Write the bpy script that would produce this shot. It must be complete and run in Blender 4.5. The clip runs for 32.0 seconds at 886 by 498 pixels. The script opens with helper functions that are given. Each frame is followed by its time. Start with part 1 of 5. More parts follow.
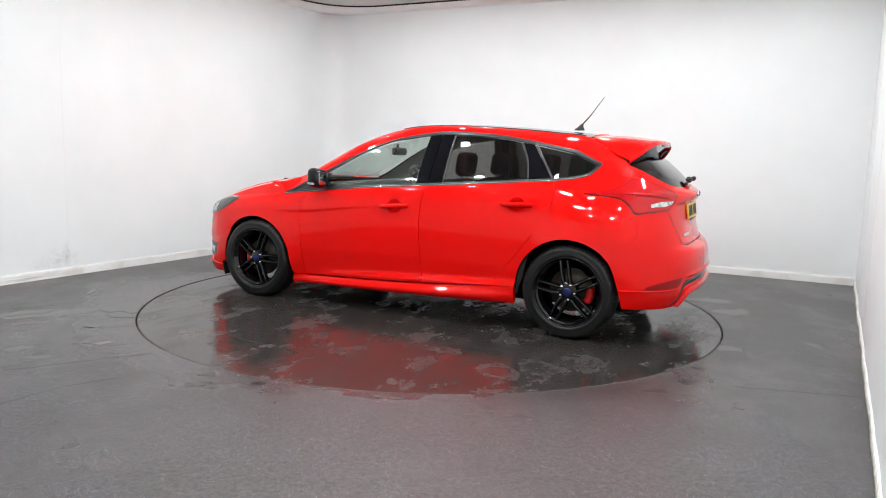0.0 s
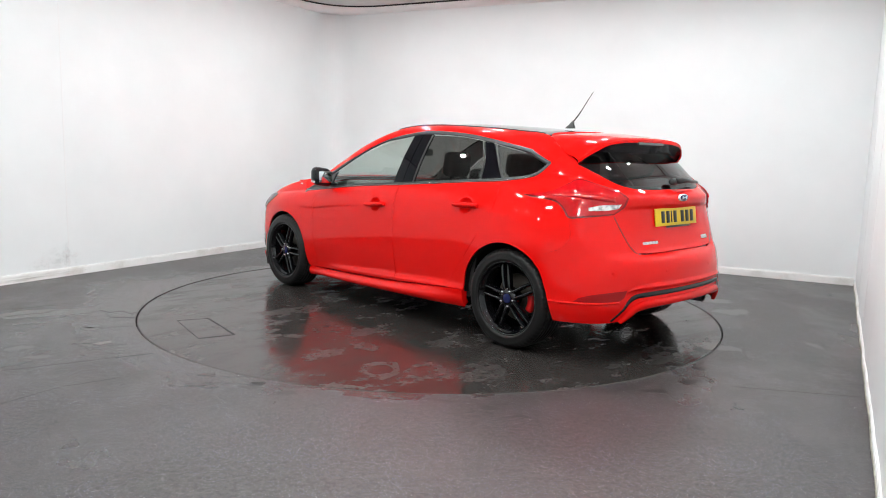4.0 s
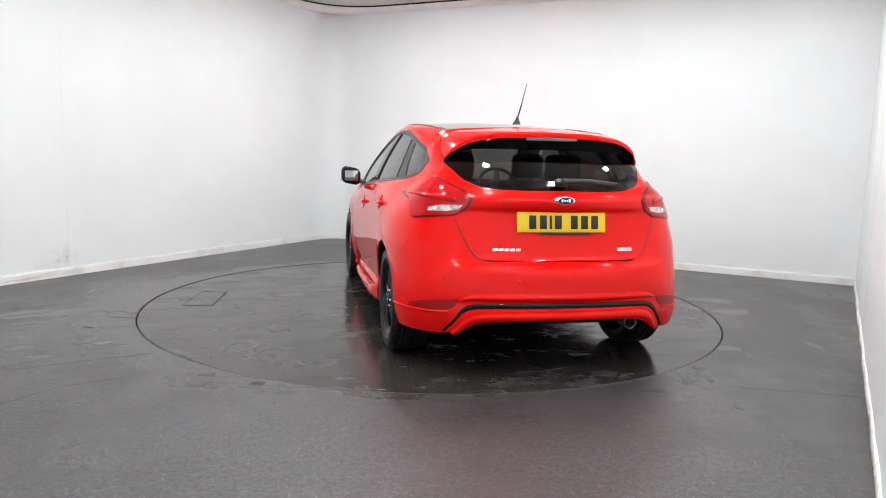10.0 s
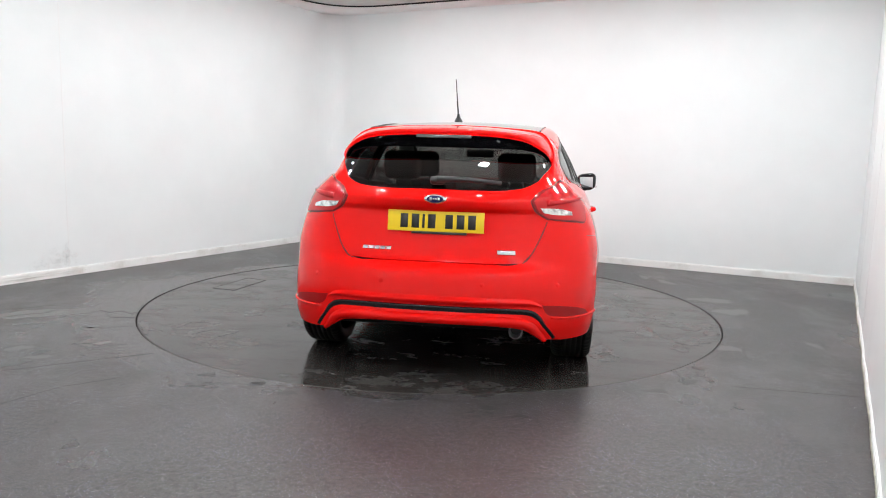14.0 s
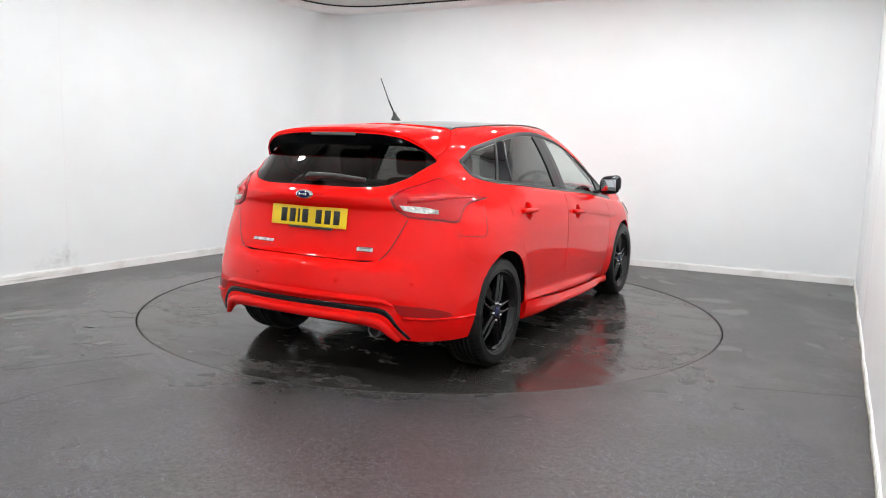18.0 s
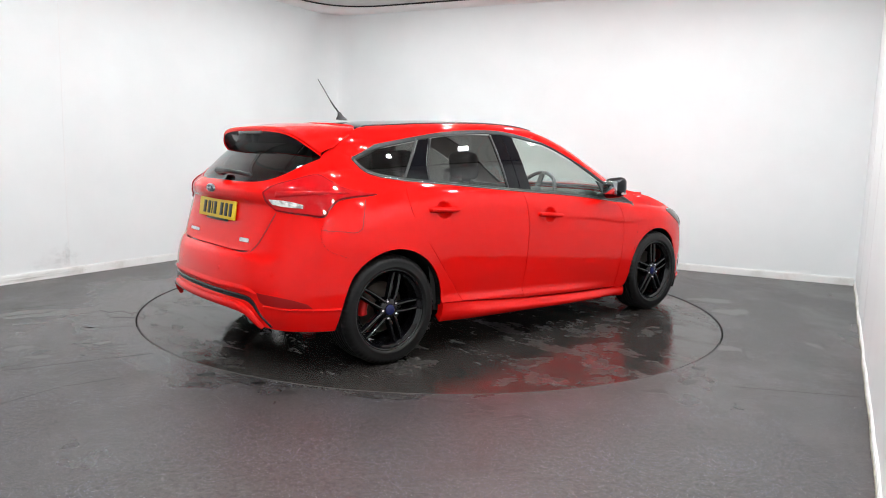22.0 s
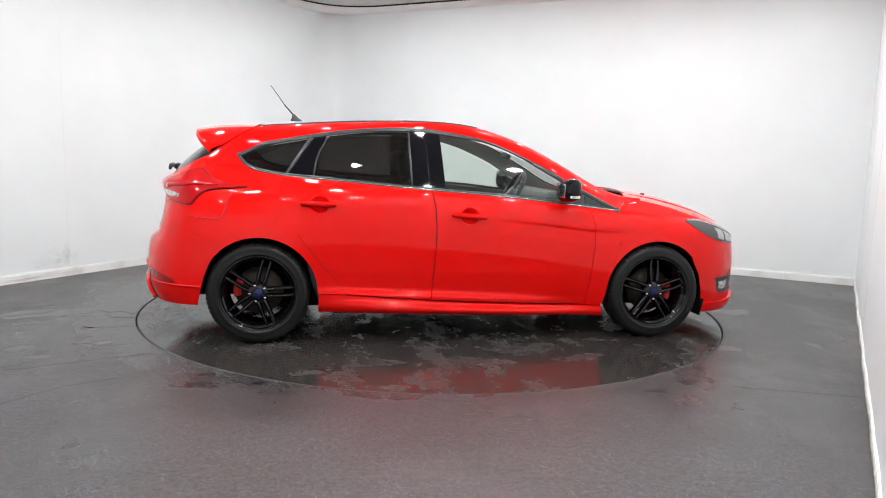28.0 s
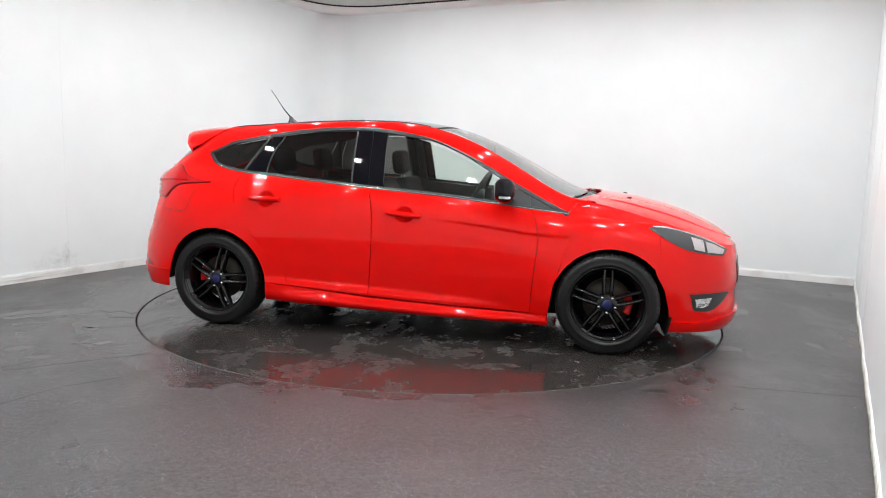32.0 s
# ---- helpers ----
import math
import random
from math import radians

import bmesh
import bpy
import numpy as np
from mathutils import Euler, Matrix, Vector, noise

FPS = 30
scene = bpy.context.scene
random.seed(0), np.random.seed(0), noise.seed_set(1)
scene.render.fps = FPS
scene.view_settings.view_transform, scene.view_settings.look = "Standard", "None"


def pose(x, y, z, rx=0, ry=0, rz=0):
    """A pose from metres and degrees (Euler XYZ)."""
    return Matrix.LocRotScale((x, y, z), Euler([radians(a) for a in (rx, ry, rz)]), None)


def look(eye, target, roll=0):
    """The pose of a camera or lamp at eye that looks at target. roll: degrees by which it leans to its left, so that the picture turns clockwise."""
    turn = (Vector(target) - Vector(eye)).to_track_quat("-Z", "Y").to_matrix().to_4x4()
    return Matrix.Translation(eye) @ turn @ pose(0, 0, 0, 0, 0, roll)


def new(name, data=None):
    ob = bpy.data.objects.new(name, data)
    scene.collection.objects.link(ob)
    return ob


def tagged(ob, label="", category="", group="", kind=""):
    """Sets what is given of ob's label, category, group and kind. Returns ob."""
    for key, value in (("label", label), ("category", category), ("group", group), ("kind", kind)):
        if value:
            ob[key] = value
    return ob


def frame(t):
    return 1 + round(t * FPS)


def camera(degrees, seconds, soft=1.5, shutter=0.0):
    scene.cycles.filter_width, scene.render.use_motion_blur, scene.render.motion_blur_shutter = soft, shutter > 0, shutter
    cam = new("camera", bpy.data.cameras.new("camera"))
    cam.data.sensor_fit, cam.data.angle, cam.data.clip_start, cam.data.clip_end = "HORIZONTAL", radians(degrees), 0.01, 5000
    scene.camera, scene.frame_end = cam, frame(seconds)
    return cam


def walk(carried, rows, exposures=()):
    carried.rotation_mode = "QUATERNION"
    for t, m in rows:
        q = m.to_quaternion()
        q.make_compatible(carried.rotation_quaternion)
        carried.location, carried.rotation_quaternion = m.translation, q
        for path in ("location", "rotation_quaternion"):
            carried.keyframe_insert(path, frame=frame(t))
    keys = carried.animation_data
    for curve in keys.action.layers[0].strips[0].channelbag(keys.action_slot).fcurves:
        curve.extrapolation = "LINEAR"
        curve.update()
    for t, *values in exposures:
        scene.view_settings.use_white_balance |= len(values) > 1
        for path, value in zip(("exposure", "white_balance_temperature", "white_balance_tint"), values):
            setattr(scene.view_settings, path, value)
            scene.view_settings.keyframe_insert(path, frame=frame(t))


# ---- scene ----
cam = camera(63.7, 32.0, 1.0)
EYE = Vector((0, -5.763, 1.233))
YAW, PITCH, ROLL = 0.81, 7.77, 1.57
AIM = EYE + Vector((math.sin(radians(YAW)) * math.cos(radians(PITCH)), math.cos(radians(YAW)) * math.cos(radians(PITCH)), -math.sin(radians(PITCH))))
walk(cam, [(0.0, look(EYE, AIM, ROLL)), (32.0, look(EYE, AIM, ROLL))])

# ---------------------------------------------------------------- world and light
# a closed room: all its light comes from the panels in the ceiling
world = bpy.data.worlds.new("world")
scene.world = world
world.use_nodes = True
world.node_tree.nodes["Background"].inputs[0].default_value = (0.9, 0.95, 1.0, 1)
world.node_tree.nodes["Background"].inputs[1].default_value = 0.05
scene.view_settings.exposure = 0.0
LAMP_STRENGTH = 375.0
LAMP_COLOR = (0.95, 0.993, 1.0)

# ---------------------------------------------------------------- materials
def material(name, color, rough=0.5, metal=0.0, **more):
    m = bpy.data.materials.new(name)
    m.use_nodes = True
    b = m.node_tree.nodes["Principled BSDF"]
    b.inputs["Base Color"].default_value = (*color, 1)
    b.inputs["Roughness"].default_value = rough
    b.inputs["Metallic"].default_value = metal
    for key, value in more.items():
        b.inputs[key.replace("_", " ")].default_value = value
    return m


def node(m, kind, **values):
    n = m.node_tree.nodes.new(kind)
    for key, value in values.items():
        n.inputs[key.replace("_", " ")].default_value = value
    return n


def link(m, a, b):
    m.node_tree.links.new(a, b)


def ramp(m, source, *stops):
    """A colour ramp; stops are (place, grey or colour)."""
    r = m.node_tree.nodes.new("ShaderNodeValToRGB")
    e = r.color_ramp.elements
    while len(e) < len(stops):
        e.new(0.5)
    for k, (p, c) in zip(e, stops):
        k.position = p
        k.color = (*c, 1) if isinstance(c, tuple) else (c, c, c, 1)
    link(m, source, r.inputs[0])
    return r.outputs[0]


def noise_of(m, scale, detail=4.0, rough=0.55, stretch=(1, 1, 1)):
    c = m.node_tree.nodes.new("ShaderNodeTexCoord")
    p = m.node_tree.nodes.new("ShaderNodeMapping")
    p.inputs["Scale"].default_value = stretch
    link(m, c.outputs["Object"], p.inputs[0])
    n = node(m, "ShaderNodeTexNoise", Scale=scale, Detail=detail, Roughness=rough)
    link(m, p.outputs[0], n.inputs["Vector"])
    return n.outputs["Fac"]


def mixed(m, fac, a, b):
    x = m.node_tree.nodes.new("ShaderNodeMix")
    x.data_type = "RGBA"
    link(m, fac, x.inputs[0])
    for k, v in ((6, a), (7, b)):
        if isinstance(v, tuple):
            x.inputs[k].default_value = (*v, 1)
        else:
            link(m, v, x.inputs[k])
    return x.outputs[2]


def bump(m, height, strength, distance=0.002):
    b = m.node_tree.nodes.new("ShaderNodeBump")
    b.inputs["Strength"].default_value = strength
    b.inputs["Distance"].default_value = distance
    link(m, height, b.inputs["Height"])
    link(m, b.outputs[0], m.node_tree.nodes["Principled BSDF"].inputs["Normal"])


def shader(m):
    return m.node_tree.nodes["Principled BSDF"].inputs


RED = material("red_paint", (0.8, 0.004, 0.003), 0.35, 0, Specular_IOR_Level=0.0, Coat_Weight=1.0, Coat_Roughness=0.015, Coat_IOR=1.37)
BLACK = material("black", (0.01, 0.01, 0.01), 0.4)
TYRE = material("tyre", (0.009, 0.0085, 0.0085), 0.4, 0, Specular_IOR_Level=0.3)
bump(TYRE, noise_of(TYRE, 180), 0.25, 0.001)

WALL = material("white_wall_panel", (0.82, 0.83, 0.84), 0.4, 0, Specular_IOR_Level=0.3)
link(WALL, ramp(WALL, noise_of(WALL, 1.3, 5), (0.3, (0.765, 0.785, 0.79)), (0.7, (0.815, 0.835, 0.84))), shader(WALL)["Base Color"])
bump(WALL, noise_of(WALL, 2.2, 3), 0.12, 0.01)
WALL_JOINT = material("wall_joint", (0.8, 0.8, 0.8), 0.4)
SKIRTING = material("white_skirting", (0.8, 0.8, 0.79), 0.45)
link(SKIRTING, ramp(SKIRTING, noise_of(SKIRTING, 3.0, 6, 0.7), (0.3, (0.62, 0.6, 0.57)), (0.5, (0.8, 0.8, 0.79)), (1.0, (0.84, 0.84, 0.83))), shader(SKIRTING)["Base Color"])
SEALANT = material("yellowed_sealant", (0.45, 0.43, 0.33), 0.6)
link(SEALANT, ramp(SEALANT, noise_of(SEALANT, 9.0, 5, 0.7), (0.35, (0.16, 0.15, 0.11)), (0.6, (0.5, 0.49, 0.4))), shader(SEALANT)["Base Color"])
CEILING = material("ceiling_paint", (0.7, 0.69, 0.67), 0.8)
link(CEILING, ramp(CEILING, noise_of(CEILING, 6.0, 4), (0.3, (0.66, 0.65, 0.63)), (0.7, (0.74, 0.73, 0.71))), shader(CEILING)["Base Color"])
COVING = material("coving_paint", (0.86, 0.84, 0.83), 0.5)

# grey safety vinyl with pale and blue flecks
FLOOR = material("vinyl_floor", (0.05, 0.047, 0.045), 0.35, 0, Specular_IOR_Level=0.62)


def vinyl(m, base, damp, rough_dry, rough_wet, edge0, edge1, scale, stretch=(1, 1, 1), grit=0.3, fleck=1.0, spill=None, harsh=0.6, streak=None):
    wet = ramp(m, noise_of(m, scale, 7.0, harsh, stretch), (edge0, 0.0), (edge1, 1.0))
    grain = noise_of(m, 130.0, 3.0, 0.7)
    flecks = node(m, "ShaderNodeTexVoronoi", Scale=205.0)
    c = m.node_tree.nodes.new("ShaderNodeTexCoord")
    link(m, c.outputs["Object"], flecks.inputs["Vector"])
    spot = ramp(m, flecks.outputs["Distance"], (0.0, fleck), (0.24, 0.9 * fleck), (0.34, 0.0))
    tone = ramp(m, flecks.outputs["Color"], (0.46, (0.0, 0.0, 0.0)), (0.57, (0.012, 0.025, 0.13)), (0.66, (0.06, 0.09, 0.26)), (0.76, (0.36, 0.39, 0.58)), (0.86, (0.95, 0.96, 1.0)))
    ground = mixed(m, ramp(m, grain, (0.3, 0.0), (0.7, 1.0)), tuple(k * 0.22 for k in base), tuple(k * 2.0 for k in base))
    blotch = ramp(m, noise_of(m, 9.0, 6.0, 0.7), (0.35, 0.0), (0.65, 1.0))
    ground = mixed(m, blotch, mixed(m, ramp(m, grain, (0.3, 0.0), (0.7, 1.0)), tuple(k * 0.15 for k in base), tuple(k * 1.6 for k in base)), ground)
    speck = ramp(m, noise_of(m, 42.0, 4.0, 0.75), (0.4, 0.0), (0.55, 1.0))
    ground = mixed(m, speck, tuple(k * 0.18 for k in base), ground)
    ground = mixed(m, wet, ground, damp)
    tone = mixed(m, ramp(m, noise_of(m, 3.5, 5.0, 0.65), (0.4, 0.35), (0.6, 1.0)), (0.0, 0.0, 0.0), tone)
    keep = m.node_tree.nodes.new("ShaderNodeMix")
    keep.data_type = "RGBA"
    keep.blend_type = "ADD"
    link(m, spot, keep.inputs[0])
    link(m, ground, keep.inputs[6])
    link(m, tone, keep.inputs[7])
    link(m, keep.outputs[2], shader(m)["Base Color"])
    smooth = (rough_wet,) * 3
    if streak:
        smooth = ramp(m, noise_of(m, 4.5, 7.0, 0.72, (1.0, 0.35, 1.0)), (0.42, streak[0]), (0.6, streak[1]))
    r = mixed(m, wet, (rough_dry,) * 3, smooth)
    if spill:
        # a film of water that ran off the turntable: it ends some way out in an uneven edge
        away = m.node_tree.nodes.new("ShaderNodeVectorMath")
        away.operation = "DISTANCE"
        away.inputs[1].default_value = (-0.4, -0.1, 0)
        link(m, c.outputs["Object"], away.inputs[0])
        far = m.node_tree.nodes.new("ShaderNodeMath")
        far.operation = "MULTIPLY_ADD"
        link(m, noise_of(m, 2.6, 6.0, 0.65), far.inputs[0])
        far.inputs[1].default_value = -spill[1]
        link(m, away.outputs["Value"], far.inputs[2])
        film = node(m, "ShaderNodeMapRange", From_Min=spill[0] - 0.06, From_Max=spill[0] + 0.06, To_Min=1.0, To_Max=0.0)
        link(m, far.outputs[0], film.inputs["Value"])
        film = film.outputs[0]
        r = mixed(m, film, r, (spill[2],) * 3)
    link(m, r, shader(m)["Roughness"])
    bump(m, grain, grit, 0.002)


vinyl(FLOOR, (0.053, 0.0455, 0.0425), (0.04, 0.0345, 0.032), 0.38, 0.22, 0.47, 0.66, 0.9, (1.0, 0.6, 1.0), 0.9, 1.0, (1.75, 0.9, 0.2))
TABLE_TOP = material("turntable_top", (0.05, 0.05, 0.05), 0.3, 0, Specular_IOR_Level=0.28)
vinyl(TABLE_TOP, (0.07, 0.0625, 0.0585), (0.032, 0.0277, 0.0255), 0.28, 0.1, 0.433, 0.468, 2.6, (1.0, 0.55, 1.0), grit=0.1, fleck=0.1, harsh=0.72, streak=(0.06, 0.25))
DRY_TOP = material("dried_turntable_top", (0.06, 0.054, 0.051), 0.3, 0, Specular_IOR_Level=0.34)
vinyl(DRY_TOP, (0.072, 0.064, 0.06), (0.046, 0.041, 0.039), 0.29, 0.2, 0.5, 0.56, 9.0, grit=0.12, fleck=0.1)
# near black for pit and hatch joints; paints the ceiling gap's shade
GAP = material("dark_gap", (0.006, 0.006, 0.006), 0.6)
WATER = material("water_film", (0.02, 0.018, 0.0175), 0.3)
bump(WATER, noise_of(WATER, 130.0, 3.0, 0.7), 0.35, 0.002)
DAMP = material("damp_vinyl", (0.05, 0.048, 0.046), 0.22)
bump(DAMP, noise_of(DAMP, 130.0, 3.0, 0.7), 0.25, 0.002)
SCUFF = material("scuffed_paint", (0.5, 0.46, 0.4), 0.6)
RIM_GREY = material("turntable_rim", (0.065, 0.06, 0.057), 0.6)
SEAM = material("vinyl_seam", (0.034, 0.03, 0.028), 0.5)
STAIN = material("dried_mark", (0.085, 0.083, 0.08), 0.3)
bump(STAIN, noise_of(STAIN, 130.0, 3.0, 0.7), 0.3, 0.002)
GLOW = material("lamp_glow", (1, 1, 1), 0.5, 0, Emission_Color=(*LAMP_COLOR, 1), Emission_Strength=LAMP_STRENGTH)


PILLAR_BLACK = material("pillar_black", (0.004, 0.004, 0.006), 0.05, 0, Specular_IOR_Level=0.2)
GLOSS_BLACK = material("gloss_black", (0.006, 0.006, 0.008), 0.06, 0, Specular_IOR_Level=0.32)
PLASTIC = material("black_plastic", (0.02, 0.02, 0.021), 0.35)
PLASTIC_DARK = material("dark_plastic", (0.005, 0.005, 0.005), 0.85, 0, Specular_IOR_Level=0.2)
TRIM = material("dark_trim", (0.025, 0.025, 0.026), 0.35, 0.2)
TRIM_LIGHT = material("satin_trim", (0.05, 0.05, 0.05), 0.3, 0.4)
SATIN = material("satin_metal", (0.3, 0.3, 0.31), 0.25, 0.9)
WHEEL_BLACK = material("wheel_black", (0.004, 0.004, 0.005), 0.05, 0, Specular_IOR_Level=0.5)
TRIM_DARK = material("interior_trim", (0.045, 0.043, 0.042), 0.6)
HEADLINING = material("headlining", (0.5, 0.5, 0.48), 0.9)
FABRIC = material("seat_fabric", (0.016, 0.015, 0.015), 0.9)
LENS_RED = material("red_lens", (0.22, 0.001, 0.003), 0.05, 0, Specular_IOR_Level=0.5)
LENS_BRIGHT = material("bright_red_lens", (0.5, 0.003, 0.006), 0.05, 0, Specular_IOR_Level=0.5)
REFLEX = material("red_reflector", (0.3, 0.003, 0.004), 0.15, 0, Specular_IOR_Level=0.25)
LENS_CLEAR = material("clear_lens", (0.82, 0.81, 0.79), 0.15, 0.15)
link(LENS_CLEAR, ramp(LENS_CLEAR, noise_of(LENS_CLEAR, 28.0, 2.0), (0.4, (0.35, 0.34, 0.33)), (0.55, (0.8, 0.79, 0.77)), (0.7, (0.9, 0.9, 0.9))), shader(LENS_CLEAR)["Base Color"])
bump(LENS_CLEAR, noise_of(LENS_CLEAR, 60.0, 1.0), 0.6, 0.01)
REFLECTOR = material("lamp_reflector", (0.6, 0.6, 0.61), 0.2, 0.85)
bump(REFLECTOR, noise_of(REFLECTOR, 45.0, 1.0), 0.8, 0.012)
LENS_DARK = material("dark_lens", (0.045, 0.045, 0.048), 0.05, 0.0, Specular_IOR_Level=0.7)
LENS_SMOKE = material("smoked_lens", (0.12, 0.12, 0.12), 0.15, 0.3)
CHROME = material("chrome", (0.75, 0.75, 0.76), 0.12, 1.0)
BLUE = material("blue_enamel", (0.008, 0.012, 0.07), 0.2)
PIPE = material("dark_chrome", (0.2, 0.19, 0.19), 0.3, 1.0)
DISC = material("brake_disc", (0.035, 0.026, 0.019), 0.5, 0.3)
CALIPER = material("caliper_paint", (0.65, 0.01, 0.01), 0.3)
YELLOW = material("plate_yellow", (0.8, 0.55, 0.01), 0.35)
MIRROR_GLASS = material("mirror_glass", (0.6, 0.62, 0.64), 0.04, 1.0)


def glass(name, tint, base=0.06, bend=3.6):
    m = bpy.data.materials.new(name)
    m.use_nodes = True
    t = m.node_tree
    t.nodes.clear()
    out = t.nodes.new("ShaderNodeOutputMaterial")
    mix = t.nodes.new("ShaderNodeMixShader")
    clear = t.nodes.new("ShaderNodeBsdfTransparent")
    gloss = t.nodes.new("ShaderNodeBsdfGlossy")
    face = t.nodes.new("ShaderNodeLayerWeight")
    face.inputs[0].default_value = 0.5
    power = t.nodes.new("ShaderNodeMath")
    power.operation = "POWER"
    power.inputs[1].default_value = bend
    fres = t.nodes.new("ShaderNodeMath")
    fres.operation = "MULTIPLY_ADD"
    fres.inputs[1].default_value = 0.9
    fres.inputs[2].default_value = base
    t.links.new(face.outputs["Facing"], power.inputs[0])
    t.links.new(power.outputs[0], fres.inputs[0])
    clear.inputs[0].default_value = (*tint, 1)
    gloss.inputs["Roughness"].default_value = 0.03
    t.links.new(fres.outputs[0], mix.inputs[0])
    t.links.new(clear.outputs[0], mix.inputs[1])
    t.links.new(gloss.outputs[0], mix.inputs[2])
    t.links.new(mix.outputs[0], out.inputs[0])
    return m


GLASS = glass("clear_glass", (0.84, 0.91, 0.87), 0.075)
GLASS_DARK = glass("tinted_glass", (0.165, 0.16, 0.155), 0.05)
GLASS_REAR = glass("tinted_rear_glass", (0.11, 0.104, 0.102), 0.05)
GLASS_SCREEN = glass("laminated_glass", (0.84, 0.91, 0.87), 0.08, 3.6)
MIRROR = (0.667, 0.92, 1.003)
# ---------------------------------------------------------------- helpers for meshes
def mesh_object(name, bm, mat, smooth=True):
    me = bpy.data.meshes.new(name)
    bm.to_mesh(me)
    bm.free()
    for m in (mat if isinstance(mat, (list, tuple)) else [mat]):
        me.materials.append(m)
    if smooth:
        me.shade_smooth()
    return new(name, me)


def part(name, bm, mat, parent, label="", smooth=True):
    ob = mesh_object(name, bm, mat, smooth)
    ob.parent = parent
    if label:
        tagged(ob, label)
    return ob


def curve_of(*pairs):
    """A smooth function through (x, y) pairs, straight beyond its ends' values."""
    xs, ys = [p[0] for p in pairs], [p[1] for p in pairs]
    n = len(xs)
    sl = [(ys[i + 1] - ys[i]) / (xs[i + 1] - xs[i]) for i in range(n - 1)]
    tg = [sl[0]] + [0 if sl[i - 1] * sl[i] <= 0 else 2 * sl[i - 1] * sl[i] / (sl[i - 1] + sl[i]) for i in range(1, n - 1)] + [sl[-1]]

    def f(x):
        if x <= xs[0]:
            return ys[0]
        if x >= xs[-1]:
            return ys[-1]
        i = 0
        while x > xs[i + 1]:
            i += 1
        h = xs[i + 1] - xs[i]
        t = (x - xs[i]) / h
        return (ys[i] * (1 + 2 * t) * (1 - t) ** 2 + tg[i] * h * t * (1 - t) ** 2 + ys[i + 1] * t * t * (3 - 2 * t) - tg[i + 1] * h * t * t * (1 - t))
    return f


def lathe(bm, profile, segments=48, m=None):
    """Turns a list of (radius, height) round the z axis; m places it."""
    rings = []
    for r, h in profile:
        if r < 1e-6:
            rings.append([bm.verts.new((0, 0, h))])
        else:
            rings.append([bm.verts.new((r * math.cos(2 * math.pi * i / segments), r * math.sin(2 * math.pi * i / segments), h)) for i in range(segments)])
    made = [v for ring in rings for v in ring]
    for a, b in zip(rings, rings[1:]):
        for i in range(segments):
            j = (i + 1) % segments
            if len(a) == 1 and len(b) > 1:
                bm.faces.new((a[0], b[j], b[i]))
            elif len(b) == 1 and len(a) > 1:
                bm.faces.new((a[i], a[j], b[0]))
            elif len(a) > 1:
                bm.faces.new((a[i], a[j], b[j], b[i]))
    if m is not None:
        bmesh.ops.transform(bm, matrix=m, verts=made)
    return made


def tube(bm, pts, r, sides=8, taper=1.0):
    """A round rod along points, closed at both ends."""
    pts = [Vector(p) for p in pts]
    rings = []
    for i, p in enumerate(pts):
        d = (pts[min(i + 1, len(pts) - 1)] - pts[max(i - 1, 0)]).normalized()
        a = d.orthogonal().normalized() if i == 0 else (rings_axis - d * rings_axis.dot(d)).normalized()
        rings_axis = a
        b = d.cross(a)
        k = r * (1 + (taper - 1) * i / (len(pts) - 1))
        rings.append([bm.verts.new(p + a * k * math.cos(2 * math.pi * j / sides) + b * k * math.sin(2 * math.pi * j / sides)) for j in range(sides)])
    for q, s in zip(rings, rings[1:]):
        for j in range(sides):
            bm.faces.new((q[j], q[(j + 1) % sides], s[(j + 1) % sides], s[j]))
    bm.faces.new(rings[0][::-1])
    bm.faces.new(rings[-1])


def rounded_box(bm, size, m=None, bevel=0.02, segments=3):
    made = bmesh.ops.create_cube(bm, size=1.0)["verts"]
    bmesh.ops.scale(bm, vec=size, verts=made)
    edges = list({e for v in made for e in v.link_edges})
    res = bmesh.ops.bevel(bm, geom=edges, offset=bevel, segments=segments, profile=0.5, affect="EDGES")
    if m is not None:
        seen, todo = set(), [res["verts"][0]]
        while todo:
            v = todo.pop()
            if v not in seen:
                seen.add(v)
                todo += [e.other_vert(v) for e in v.link_edges]
        bmesh.ops.transform(bm, matrix=m, verts=list(seen))


def smooth_line(pts, n):
    """n + 1 points, evenly spaced, on a smooth line through pts."""
    pts = [Vector(p) for p in pts]
    if len(pts) == 2:
        return [pts[0].lerp(pts[1], i / n) for i in range(n + 1)]
    ext = [2 * pts[0] - pts[1]] + pts + [2 * pts[-1] - pts[-2]]
    fine = []
    for i in range(1, len(ext) - 2):
        a, b, c, d = ext[i - 1:i + 3]
        k = max((c - b).length, 1e-6)
        m1 = ((b - a) / max((b - a).length, 1e-6) + (c - b) / k) * 0.5 * k
        m2 = ((c - b) / k + (d - c) / max((d - c).length, 1e-6)) * 0.5 * k
        for j in range(12):
            t = j / 12
            fine.append(b * (1 + 2 * t) * (1 - t) ** 2 + m1 * t * (1 - t) ** 2 + c * t * t * (3 - 2 * t) - m2 * t * t * (1 - t))
    fine.append(pts[-1])
    run = [0.0]
    for p, q in zip(fine, fine[1:]):
        run.append(run[-1] + (q - p).length)
    out, k = [], 0
    for i in range(n + 1):
        s = run[-1] * i / n
        while k < len(fine) - 2 and run[k + 1] < s:
            k += 1
        span = max(run[k + 1] - run[k], 1e-9)
        out.append(fine[k].lerp(fine[k + 1], min(1, max(0, (s - run[k]) / span))))
    return out


